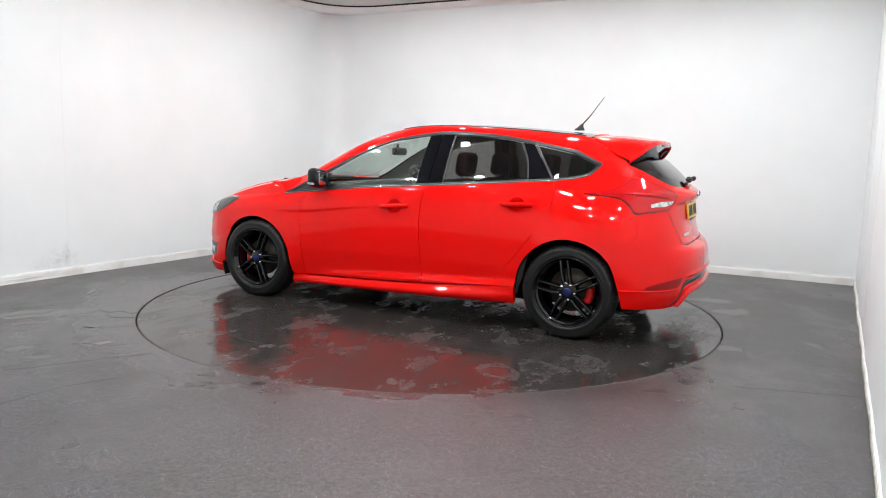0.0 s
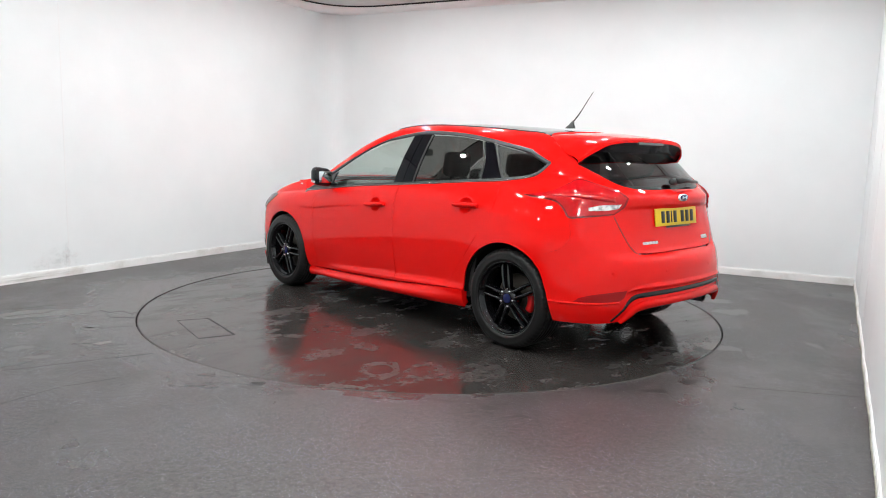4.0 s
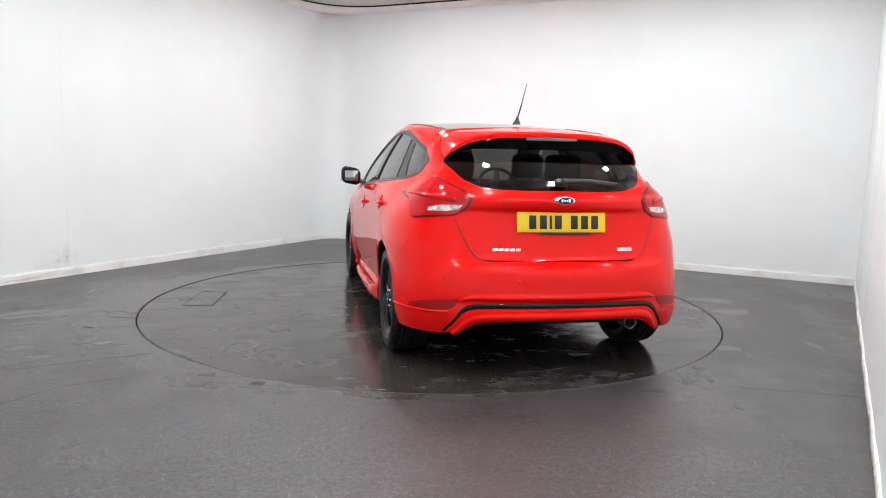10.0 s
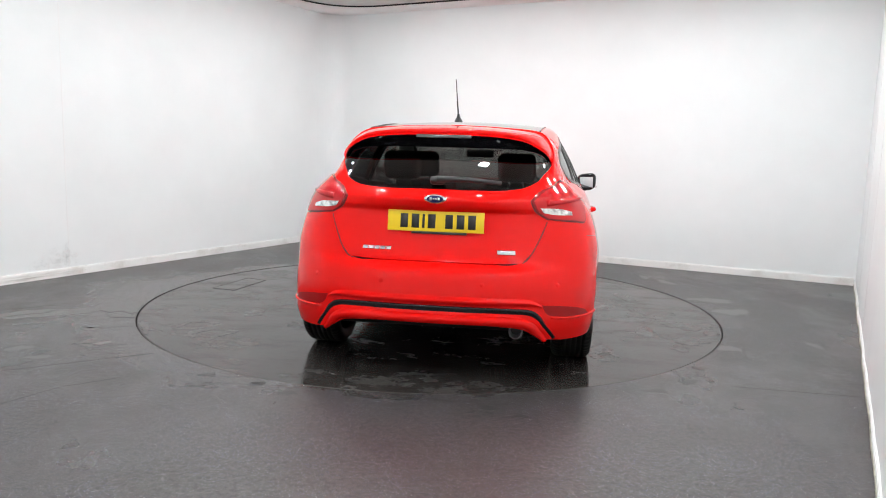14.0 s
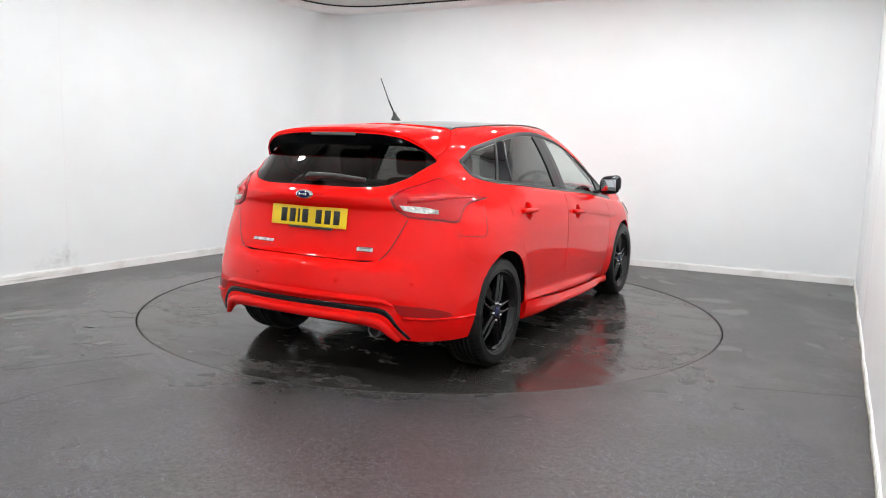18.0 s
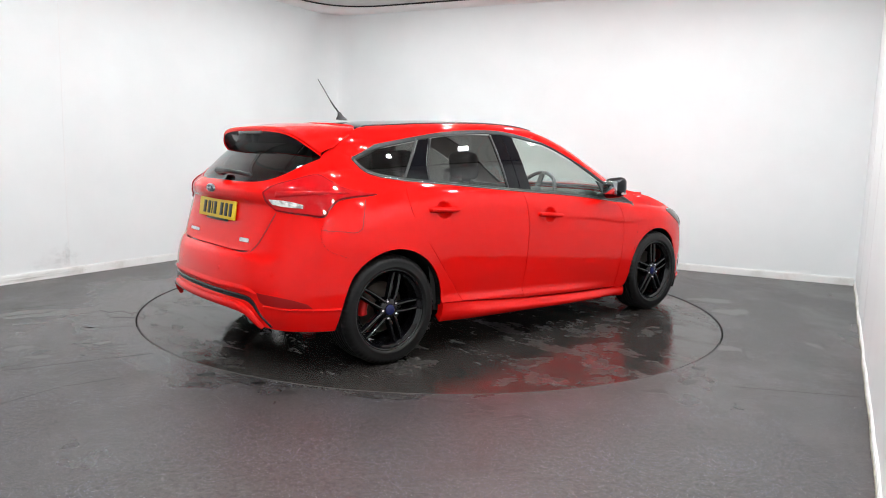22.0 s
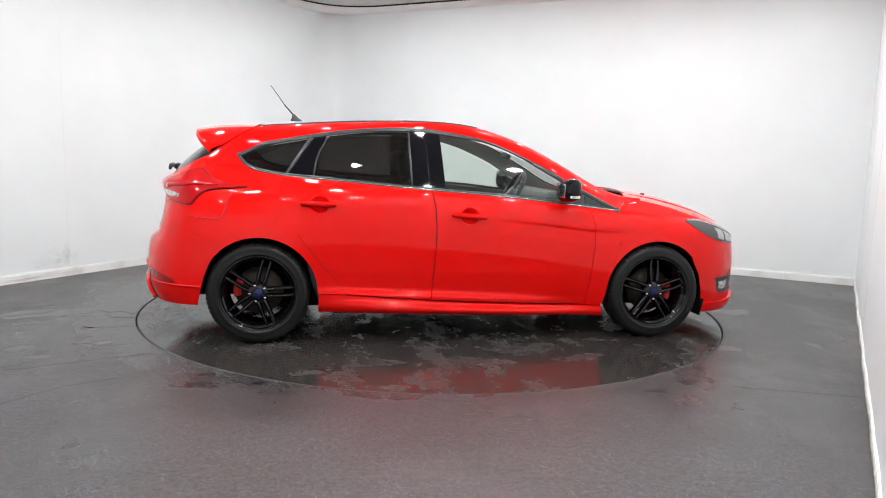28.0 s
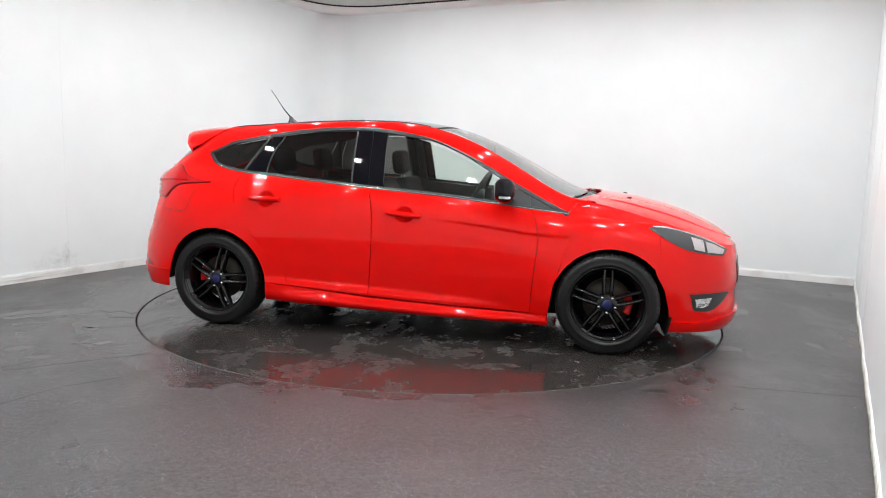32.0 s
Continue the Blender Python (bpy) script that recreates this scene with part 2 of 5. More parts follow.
# ---------------------------------------------------------------- the room
LEFT_A, LEFT_B = Vector((-6.228, -4.216)), Vector((-1.439, 4.2035))
BACK_B = Vector((4.27, 1.31))
RIGHT_B = Vector((-0.06, -6.33))


def prism(bm, pts, z0, z1):
    lo = [bm.verts.new((p[0], p[1], z0)) for p in pts]
    hi = [bm.verts.new((p[0], p[1], z1)) for p in pts]
    n = len(pts)
    bm.faces.new(lo[::-1])
    bm.faces.new(hi)
    for i in range(n):
        bm.faces.new((lo[i], lo[(i + 1) % n], hi[(i + 1) % n], hi[i]))


def offset_poly(pts, d):
    """An open polyline moved d to its right."""
    out = []
    for i, p in enumerate(pts):
        a = (pts[i] - pts[i - 1]).normalized() if i else None
        b = (pts[i + 1] - pts[i]).normalized() if i < len(pts) - 1 else None
        na = Vector((a.y, -a.x)) if a else None
        nb = Vector((b.y, -b.x)) if b else None
        if na is None or nb is None:
            out.append(p + (na or nb) * d)
        else:
            k = (na + nb).normalized()
            out.append(p + k * (d / max(0.3, k.dot(na))))
    return out


def strip(bm, pts, d0, d1, z0, z1):
    """A band along a polyline between the offsets d0 and d1 and the heights z0 and z1."""
    a, b = offset_poly(pts, d0), offset_poly(pts, d1)
    rows = []
    for p, q in zip(a, b):
        rows.append([bm.verts.new(v) for v in ((p.x, p.y, z0), (p.x, p.y, z1), (q.x, q.y, z1), (q.x, q.y, z0))])
    for r, s in zip(rows, rows[1:]):
        for i in range(4):
            bm.faces.new((r[i], r[(i + 1) % 4], s[(i + 1) % 4], s[i]))
    bm.faces.new(rows[0])
    bm.faces.new(rows[-1][::-1])


def rounded_corner(a, b, c, r, n=14):
    """Points of the arc that rounds the corner b between a and c with the tangent length r."""
    p, q = b + (a - b).normalized() * r, b + (c - b).normalized() * r
    return [p * (1 - t) ** 2 + b * 2 * t * (1 - t) + q * t * t for t in [i / n for i in range(n + 1)]]


# the long wall turns the far corner in a small curve
MAIN_WALL = [LEFT_A] + rounded_corner(LEFT_A, LEFT_B, BACK_B, 0.36) + [BACK_B]


def wall(name, line):
    bm = bmesh.new()
    strip(bm, line, -0.15, 0.0, -0.1, 3.3)
    return tagged(mesh_object(name, bm, WALL, False), kind="structure")


def skirting(line, thick=0.016, tall=0.066):
    bm = bmesh.new()
    strip(bm, line, -0.004, thick, 0.0, tall)
    strip(bm, line, -0.004, thick * 0.62, tall, tall + 0.01)
    return tagged(mesh_object("baseboard", bm, SKIRTING, False), kind="structure")


EDGE_IN = (BACK_B - RIGHT_B).orthogonal().normalized()
EDGE_IN = EDGE_IN if EDGE_IN.dot(-BACK_B) > 0 else -EDGE_IN
wall("wall_north", MAIN_WALL[:-1] + [BACK_B + (BACK_B - LEFT_B).normalized() * 0.03])
wall("wall_east", [BACK_B - EDGE_IN * 0.016, RIGHT_B - EDGE_IN * 0.016])
wall("wall_south", [RIGHT_B, LEFT_A])
skirting(MAIN_WALL)
# the sheet on the right-hand wall is lapped up loosely and its edge is not quite straight
n = 60
EDGE_LINE = [BACK_B.lerp(RIGHT_B, i / n) for i in range(n + 1)]
EDGE_LINE = [p + EDGE_IN * (-0.012 + 0.004 * math.sin(i * 0.9) * math.sin(i * 0.37)) for i, p in enumerate(EDGE_LINE)]
skirting(EDGE_LINE, 0.007, 0.04)
bm = bmesh.new()
strip(bm, EDGE_LINE, 0.0, 0.011, 0.0, 0.016)
tagged(mesh_object("baseboard", bm, SEALANT, False), kind="structure")
skirting([RIGHT_B, LEFT_A])

# upright joints between the wall panels
for a, b, places in ((LEFT_A, LEFT_B, (0.597,)), (LEFT_B, BACK_B, ()), (BACK_B, RIGHT_B, (0.19, 0.33))):
    for k in places:
        p = a.lerp(b, k)
        d = (b - a).normalized() * 0.004
        bm = bmesh.new()
        strip(bm, [p - d, p + d], 0.0, 0.0015, 0.08, 2.95)
        tagged(mesh_object("wall_joint", bm, WALL_JOINT, False), kind="structure")

# faint brown smears low on the long wall
WALL_WAY = (LEFT_B - LEFT_A).normalized()
WALL_IN = Vector((WALL_WAY.y, -WALL_WAY.x))
SCUFF.blend_method = "HASHED"


def smear(run, z, wide, tall, strength, scale, proud=0.0022):
    """A soft, broken stain on the wall's face, run metres along it."""
    m = SCUFF.copy()
    c = m.node_tree.nodes.new("ShaderNodeTexCoord")
    away = m.node_tree.nodes.new("ShaderNodeVectorMath")
    away.operation = "LENGTH"
    link(m, c.outputs["Object"], away.inputs[0])
    body = ramp(m, away.outputs["Value"], (0.0, strength), (0.35, strength * 0.6), (1.0, 0.0))
    broken = ramp(m, noise_of(m, scale, 6.0, 0.7), (0.42, 0.0), (0.62, 1.0))
    k = m.node_tree.nodes.new("ShaderNodeMath")
    k.operation = "MULTIPLY"
    link(m, body, k.inputs[0])
    link(m, broken, k.inputs[1])
    link(m, k.outputs[0], shader(m)["Alpha"])
    bm = bmesh.new()
    rim = [bm.verts.new((math.cos(i * math.pi / 12), 0, math.sin(i * math.pi / 12))) for i in range(24)]
    bm.faces.new(rim)
    ob = mesh_object("wall_smear", bm, m, False)
    p = LEFT_A + WALL_WAY * run + WALL_IN * proud
    ob.matrix_world = Matrix.Translation((p.x, p.y, z)) @ Matrix.Rotation(math.atan2(WALL_WAY.y, WALL_WAY.x), 4, "Z") @ Matrix.Diagonal((wide, 1, tall, 1))
    return tagged(ob, "faint brown smear low on the white wall", "stain", "smears on the wall")


for run, z, wide, tall, strength, scale in ((5.7, 0.17, 0.22, 0.12, 0.2, 2.6), (5.76, 0.2, 0.05, 0.15, 0.26, 3.4), (5.5, 0.13, 0.14, 0.06, 0.14, 3.0)):
    smear(run, z, wide, tall, strength, scale)
smear(5.45, 0.034, 0.55, 0.031, 0.5, 1.6, 0.0185)

# floor with a round opening for the turntable
TABLE_R = 2.233
bm = bmesh.new()
n = 160
ring = [[bm.verts.new((r * math.cos(2 * math.pi * i / n), r * math.sin(2 * math.pi * i / n), z)) for i in range(n)] for r, z in ((TABLE_R + 0.008, -0.2), (TABLE_R + 0.008, -0.004), (TABLE_R + 0.011, 0.0), (3.2, 0.0), (9.5, 0.0))]
for a, b in zip(ring, ring[1:]):
    for i in range(n):
        bm.faces.new((a[i], b[i], b[(i + 1) % n], a[(i + 1) % n]))
tagged(mesh_object("floor", bm, FLOOR, False), kind="structure")
bm = bmesh.new()
lathe(bm, [(0, -0.16), (TABLE_R + 0.2, -0.16), (TABLE_R + 0.2, -0.19), (0, -0.19)], 64)
tagged(mesh_object("turntable_pit", bm, GAP, False), kind="structure")

# ceiling with a rounded coving and a black strip that paints the shadow gap's shade
bm = bmesh.new()
prism(bm, [(-10, -10), (8, -10), (8, 8), (-10, 8)], 3.075, 3.2)
tagged(mesh_object("ceiling", bm, CEILING, False), kind="structure")
CEIL_LINE = [LEFT_A] + rounded_corner(LEFT_A, LEFT_B, BACK_B, 0.9) + [BACK_B]
for line, wl in ((CEIL_LINE, MAIN_WALL), ([BACK_B, RIGHT_B], None), ([RIGHT_B, LEFT_A], None)):
    bm = bmesh.new()
    rows = []
    for d, z in ((-0.12, 2.995), (0.0, 2.995), (0.012, 3.0), (0.05, 3.018), (0.07, 3.04), (0.08, 3.075)):
        rows.append([bm.verts.new((p.x, p.y, z)) for p in offset_poly(line, d)])
    grid = [[r[i] for r in rows] for i in range(len(rows[0]))]
    for r, s in zip(grid, grid[1:]):
        for i in range(len(r) - 1):
            bm.faces.new((r[i], r[i + 1], s[i + 1], s[i]))
    tagged(mesh_object("coving", bm, COVING), kind="structure")
    bm = bmesh.new()
    strip(bm, line, 0.074, 0.095, 3.06, 3.075)
    tagged(mesh_object("gap_shade_strip", bm, GAP, False), kind="structure")

# square light panels in rows that follow the walls
ALONG_N, ALONG_E = Vector((0.452, 0.892)), Vector((0.892, -0.452))
for i in range(4):
    for j in range(5):
        c = ALONG_E * (-1.8 + 1.4 * i) + ALONG_N * (-4.2 + 1.46 * j)
        w = 0.06
        bm = bmesh.new()
        prism(bm, [c + ALONG_E * a + ALONG_N * b for a, b in ((-w - .02, -w - .02), (w + .02, -w - .02), (w + .02, w + .02), (-w - .02, w + .02))], 3.06, 3.075)
        fitting = tagged(mesh_object("ceiling_light", bm, SKIRTING, False), "square white ceiling light panel, switched on", "ceiling light", "ceiling lights")
        bm = bmesh.new()
        prism(bm, [c + ALONG_E * a + ALONG_N * b for a, b in ((-w, -w), (w, -w), (w, w), (-w, w))], 3.055, 3.0595)
        part("diffuser", bm, GLOW, fitting, "", False)

# the turntable: a disc with an access hatch
turntable = new("turntable")
tagged(turntable, "round dark grey turntable, wet, set flush into the floor", "turntable")
bm = bmesh.new()
lathe(bm, [(0, -0.003), (0.7, -0.003), (1.4, -0.003), (TABLE_R - 0.006, -0.003), (TABLE_R - 0.006, -0.12), (0, -0.12)], 160)
part("disc", bm, TABLE_TOP, turntable, "", False)
bm = bmesh.new()
lathe(bm, [(TABLE_R - 0.006, -0.003), (TABLE_R, -0.006), (TABLE_R, -0.1)], 160)
part("rim", bm, RIM_GREY, turntable, "", False)
HATCH = [Vector((0.64, 1.865)), Vector((0.57, 1.665)), Vector((0.045, 1.735)), Vector((0.095, 1.96))]
for a, b in zip(HATCH, HATCH[1:] + HATCH[:1]):
    d = (b - a).normalized()
    s = Vector((-d.y, d.x)) * (0.006 if a in HATCH[1:3] else 0.0015)
    bm = bmesh.new()
    prism(bm, [a - s, b - s, b + s, a + s], -0.004, -0.0018)
    part("hatch_seam", bm, GAP, turntable, "", False)


def ragged(rnd, n, rough=1.0):
    """n radii round 1 for an uneven outline."""
    ph = [rnd.uniform(0, 6.28) for _ in range(8)]
    waves = ((2, 0.2), (3, 0.14), (5, 0.1), (8, 0.07), (13, 0.05), (19, 0.035), (27, 0.025), (34, 0.02))
    return [1 + rough * sum(h * math.sin(w * 2 * math.pi * i / n + p) for (w, h), p in zip(waves, ph)) for i in range(n)]


def blot(name, mat, c, rx, ry, turn, seed, z, parent=None, hole=0.0):
    """A thin, uneven patch of water or a dried mark; hole: the share of it that is open in the middle."""
    rnd = random.Random(seed)
    bm = bmesh.new()
    n = 96

    def outline(share, rough, height):
        pts = []
        for i, k in enumerate(ragged(rnd, n, rough)):
            a = 2 * math.pi * i / n
            x, y = rx * share * k * math.cos(a), ry * share * k * math.sin(a)
            x, y = c[0] + x * math.cos(turn) - y * math.sin(turn), c[1] + x * math.sin(turn) + y * math.cos(turn)
            far = math.hypot(x, y)
            q = min(1.0, (TABLE_R - 0.012) / far) if parent else max(1.0, (TABLE_R + 0.02) / far)
            pts.append(bm.verts.new((x * q, y * q, height)))
        return pts

    top = outline(1.0, 0.45 if hole else 1.0, z + 0.0003)
    low = [bm.verts.new((v.co.x, v.co.y, z)) for v in top]
    for i in range(n):
        bm.faces.new((low[i], low[(i + 1) % n], top[(i + 1) % n], top[i]))
    if hole:
        inner = outline(hole, 0.35, z + 0.0003)
        for i in range(n):
            bm.faces.new((top[i], top[(i + 1) % n], inner[(i + 1) % n], inner[i]))
    else:
        bm.faces.new(top)
    if parent:
        return part(name, bm, mat, parent, "", False)
    return mesh_object(name, bm, mat, False)


# dried patches and two dried rings on the wet turntable
for k, (x, y, rx, ry, turn) in enumerate(((-1.22, -1.29, 0.17, 0.1, -0.15), (-0.57, -1.64, 0.14, 0.08, -0.15), (-0.3, -1.96, 0.14, 0.15, -0.3), (0.37, -1.4, 0.21, 0.15, -0.2), (0.08, -1.67, 0.16, 0.1, -0.1), (-0.76, -1.92, 0.1, 0.12, -0.15), (-0.97, -1.8, 0.09, 0.05, -0.15), (0.75, -1.26, 0.07, 0.1, -0.15), (-0.53, -2.1, 0.1, 0.06, -0.15), (1.5, -1.5, 0.1, 0.3, -0.6), (0.99, -1.2, 0.1, 0.06, 0.12), (-1.33, 1.78, 0.2, 0.06, 0.75), (-1.9, 0.85, 0.07, 0.05, 1.2), (-1.97, 0.3, 0.08, 0.05, 1.4), (-0.7, 1.23, 0.12, 0.07, 0.4), (0.69, -1.62, 0.16, 0.07, 0.2))):
    blot("dried_patch", DRY_TOP, (x, y), rx, ry, turn, 200 + k, -0.0028 + 0.0002 * (k % 3), turntable)
for k, (x, y) in enumerate(((-1.152, 1.46), (-1.325, 1.27))):
    blot("dried_ring", DRY_TOP, (x, y), 0.125, 0.15, 0.75, 230 + k, -0.0028 + 0.0004 * k, turntable, 0.56)


def drops(c, rx, ry, seed):
    """A loose cluster of flat drops, the largest in the middle, clear of the turntable's gap."""
    rnd = random.Random(seed)
    laid = []
    for i in range(9):
        k = 1.0 if i == 0 else rnd.uniform(0.2, 0.5)
        x = c[0] + (0 if i == 0 else rnd.uniform(-2.4, 2.4) * rx)
        y = c[1] + (0 if i == 0 else rnd.uniform(-2.0, 2.0) * ry)
        size = max(rx, ry) * k * 1.3
        if math.hypot(x, y) < TABLE_R + 0.02 + size or any(math.hypot(x - p, y - q) < size + w for p, q, w in laid):
            continue
        laid.append((x, y, size))
        ph = [rnd.uniform(0, 6.28) for _ in range(3)]
        turn = rnd.uniform(-0.4, 0.4)
        bm = bmesh.new()
        top, low = [], []
        for j in range(22):
            a = 2 * math.pi * j / 22
            r = k * (1 + 0.16 * math.sin(2 * a + ph[0]) + 0.12 * math.sin(3 * a + ph[1]) + 0.07 * math.sin(5 * a + ph[2]))
            u, v = rx * r * math.cos(a), ry * r * math.sin(a)
            u, v = u * math.cos(turn) - v * math.sin(turn), u * math.sin(turn) + v * math.cos(turn)
            top.append(bm.verts.new((x + u * 0.97, y + v * 0.97, 0.0007)))
            low.append(bm.verts.new((x + u, y + v, 0.0002)))
        bm.faces.new(top)
        for j in range(22):
            bm.faces.new((low[j], low[(j + 1) % 22], top[(j + 1) % 22], top[j]))
        tagged(mesh_object("water_puddle", bm, WATER, False), "shallow drop of water on the vinyl floor", "puddle", "puddles on the floor")


for k, (x, y, rx, ry) in enumerate(((0.29, -2.42, 0.04, 0.03), (0.44, -2.52, 0.03, 0.02), (0.04, -2.32, 0.05, 0.016), (-0.72, -2.27, 0.045, 0.03), (1.04, -2.1, 0.04, 0.025), (-0.17, -2.31, 0.04, 0.014), (-1.22, -2.17, 0.05, 0.03), (-1.05, -2.08, 0.06, 0.03), (-0.95, -2.2, 0.035, 0.02), (-0.9, -2.13, 0.045, 0.025), (-1.21, -2.0, 0.05, 0.02), (1.21, -2.11, 0.06, 0.03), (1.45, -1.94, 0.06, 0.03), (1.6, -1.68, 0.05, 0.025), (0.95, -2.16, 0.02, 0.012))):
    if math.hypot(x, y) < TABLE_R + 0.03 + rx:
        q = (TABLE_R + 0.04 + rx) / math.hypot(x, y)
        x, y = x * q, y * q
    drops((x, y), rx, ry, 10 + k)
for k, (x, y, rx, ry) in enumerate(((2.46, 0.37, 0.17, 0.1), (2.45, -0.09, 0.13, 0.12), (1.96, -1.22, 0.08, 0.06), (2.6, -1.09, 0.07, 0.04), (2.34, 1.23, 0.12, 0.06), (-2.29, -1.09, 0.06, 0.05), (-2.04, -1.43, 0.05, 0.04), (-2.25, -1.76, 0.06, 0.04), (-2.46, -1.59, 0.08, 0.04), (2.2, 1.5, 0.1, 0.05))):
    tagged(blot("dried_water_mark", STAIN, (x, y), rx, ry, 0.5 * k, 40 + k, 0.0002), "pale dried water mark on the grey floor", "stain", "dried marks on the floor")
# the damp strip that runs along the wall to the turntable, and drops round it
for k, (x, y, rx, ry, turn) in enumerate(((-2.62, -0.62, 0.46, 0.085, 0.5), (-2.3, -0.45, 0.16, 0.2, 0.2), (-2.95, -0.72, 0.22, 0.07, 0.6), (-2.12, -1.0, 0.17, 0.04, 0.35), (-2.12, -1.42, 0.1, 0.03, 0.4), (-2.2, -0.72, 0.12, 0.05, 0.1), (-2.67, -0.98, 0.13, 0.025, 0.5), (-2.3, -1.65, 0.05, 0.03, 0.4), (-2.32, -1.91, 0.09, 0.025, 0.5), (-1.93, -1.46, 0.04, 0.02, 0.4))):
    tagged(blot("damp_patch", DAMP, (x, y), rx, ry, turn, 70 + k, 0.0002 + 0.0004 * (k % 3)), "uneven damp patch shining on the grey floor", "puddle", "damp patches on the floor")
# seams of the floor's vinyl sheets
for a, b in (((-3.08, -0.61), (-2.87, -0.43)), ((-2.97, -0.59), (-2.8, -0.71)), ((-2.02, -2.52), (-1.87, -2.26)), ((-1.86, -2.25), (-1.64, -2.09)), ((-2.31, -2.03), (-1.65, -1.63)), ((1.67, -2.01), (2.39, -2.15))):
    a, b = Vector(a), Vector(b)
    s = (b - a).orthogonal().normalized() * 0.003
    bm = bmesh.new()
    prism(bm, [a - s, b - s, b + s, a + s], -0.001, 0.0006)
    tagged(mesh_object("floor_seam", bm, SEAM, False), kind="structure")


# ---------------------------------------------------------------- the car's outer skin, as functions
# x forwards, y to the car's left, z up, from the middle of the wheelbase on the ground
Z_BELT = curve_of((-1.9, 1.13), (-1.466, 1.085), (-1.168, 1.052), (-0.231, 0.986), (0.4, 0.93), (1.067, 0.869), (1.6, 0.82))
Y_BELT = curve_of((-1.6, 0.674), (-1.45, 0.692), (-1.168, 0.753), (-0.7, 0.81), (-0.23, 0.832), (0.4, 0.832), (0.85, 0.818), (1.07, 0.805), (1.5, 0.80))
Y_LOW = curve_of((-1.6, 0.9), (-1.3, 0.908), (-0.8, 0.893), (-0.23, 0.885), (0.85, 0.88), (1.34, 0.885), (1.6, 0.87))
SHOULDER = curve_of((-0.55, 1.0), (-0.42, 1.0), (-0.3, 0.945), (-0.2, 0.86), (-0.12, 0.73), (-0.08, 0.6), (-0.04, 0.4), (-0.015, 0.2), (0.0, 0.0))
HAUNCH = curve_of((-0.55, 1.0), (-0.42, 1.0), (-0.32, 0.93), (-0.22, 0.8), (-0.14, 0.61), (-0.07, 0.33), (-0.03, 0.14), (0.0, 0.0))
HAUNCH_RUN = curve_of((-1.4, 1.0), (-0.95, 0.0))
TUCK = curve_of((0.1, -0.09), (0.17, -0.06), (0.25, -0.03), (0.33, -0.01), (0.45, 0.0))
# the hollow over the foot of the doors and the fold below it, by the height over their lower edge
HOLLOW = curve_of((-0.02, -0.016), (0.0, -0.017), (0.07, -0.021), (0.14, -0.017), (0.25, -0.009), (0.35, -0.003), (0.45, 0.0))
BETWEEN = curve_of((-1.12, 0.0), (-0.85, 1.0), (0.82, 1.0), (0.98, 0.0))
FOLD = curve_of((-0.02, 0.022), (0.0, 0.024), (0.018, 0.025), (0.055, 0.003), (0.07, 0.0))
FOLD_RUN = curve_of((-1.0, 0.0), (-0.72, 1.0), (0.2, 1.0), (0.5, 0.6), (0.74, 0.0))
# the crease from the front door's handle to the wing: gentle above, undercut below
CREASE_Z = curve_of((0.1, 0.815), (0.48, 0.786), (0.66, 0.765), (0.85, 0.744), (1.0, 0.738), (1.15, 0.738))
CREASE_RUN = curve_of((0.12, 0.0), (0.4, 0.55), (0.7, 1.0), (0.95, 0.9), (1.12, 0.0))
CREASE = curve_of((-0.1, 0.0), (-0.05, -0.003), (-0.016, -0.0035), (0.0, 0.004), (0.012, 0.0045), (0.05, 0.002), (0.09, 0.0))
X_REAR = curve_of((0.12, -1.98), (0.25, -2.07), (0.36, -2.105), (0.44, -2.1), (0.46, -2.118), (0.56, -2.112), (0.61, -2.1), (0.635, -2.075), (0.655, -2.03), (0.67, -2.02), (0.80, -1.992), (0.915, -1.982), (0.94, -2.014), (0.985, -2.025), (1.02, -1.985), (1.034, -1.955), (1.1, -1.9), (1.2, -1.79), (1.3, -1.65), (1.42, -1.45))
X_CORNER = curve_of((0.12, -1.98), (0.25, -2.07), (0.36, -2.105), (0.5, -2.105), (0.62, -2.08), (0.8, -2.03), (0.92, -2.005), (0.985, -1.995), (1.02, -1.975), (1.034, -1.955), (1.1, -1.9), (1.2, -1.79), (1.3, -1.65), (1.42, -1.45))
P_REAR = curve_of((0.25, 4.4), (0.5, 3.6), (0.65, 3.35), (0.9, 3.2), (1.05, 3.9), (1.15, 4.4))
X_FRONT = curve_of((0.12, 2.14), (0.2, 2.205), (0.28, 2.215), (0.36, 2.207), (0.45, 2.216), (0.6, 2.2), (0.70, 2.172), (0.75, 2.134), (0.82, 2.04), (0.9, 1.85), (0.95, 1.55), (0.985, 1.3), (1.06, 1.17), (1.16, 0.98), (1.28, 0.74), (1.38, 0.42), (1.43, 0.2))
A_FRONT = curve_of((0.8, 1.25), (0.9, 1.15), (0.985, 0.9), (1.07, 0.7), (1.16, 0.5), (1.28, 0.2), (1.38, -0.1))
P_FRONT = curve_of((0.2, 3.4), (0.35, 3.0), (0.7, 3.1), (0.8, 2.8), (0.95, 4.0), (1.1, 6.0))
A_REAR = -1.3
SIDE, CAP_R, CAP_F = 2.55, 1.2, 1.35


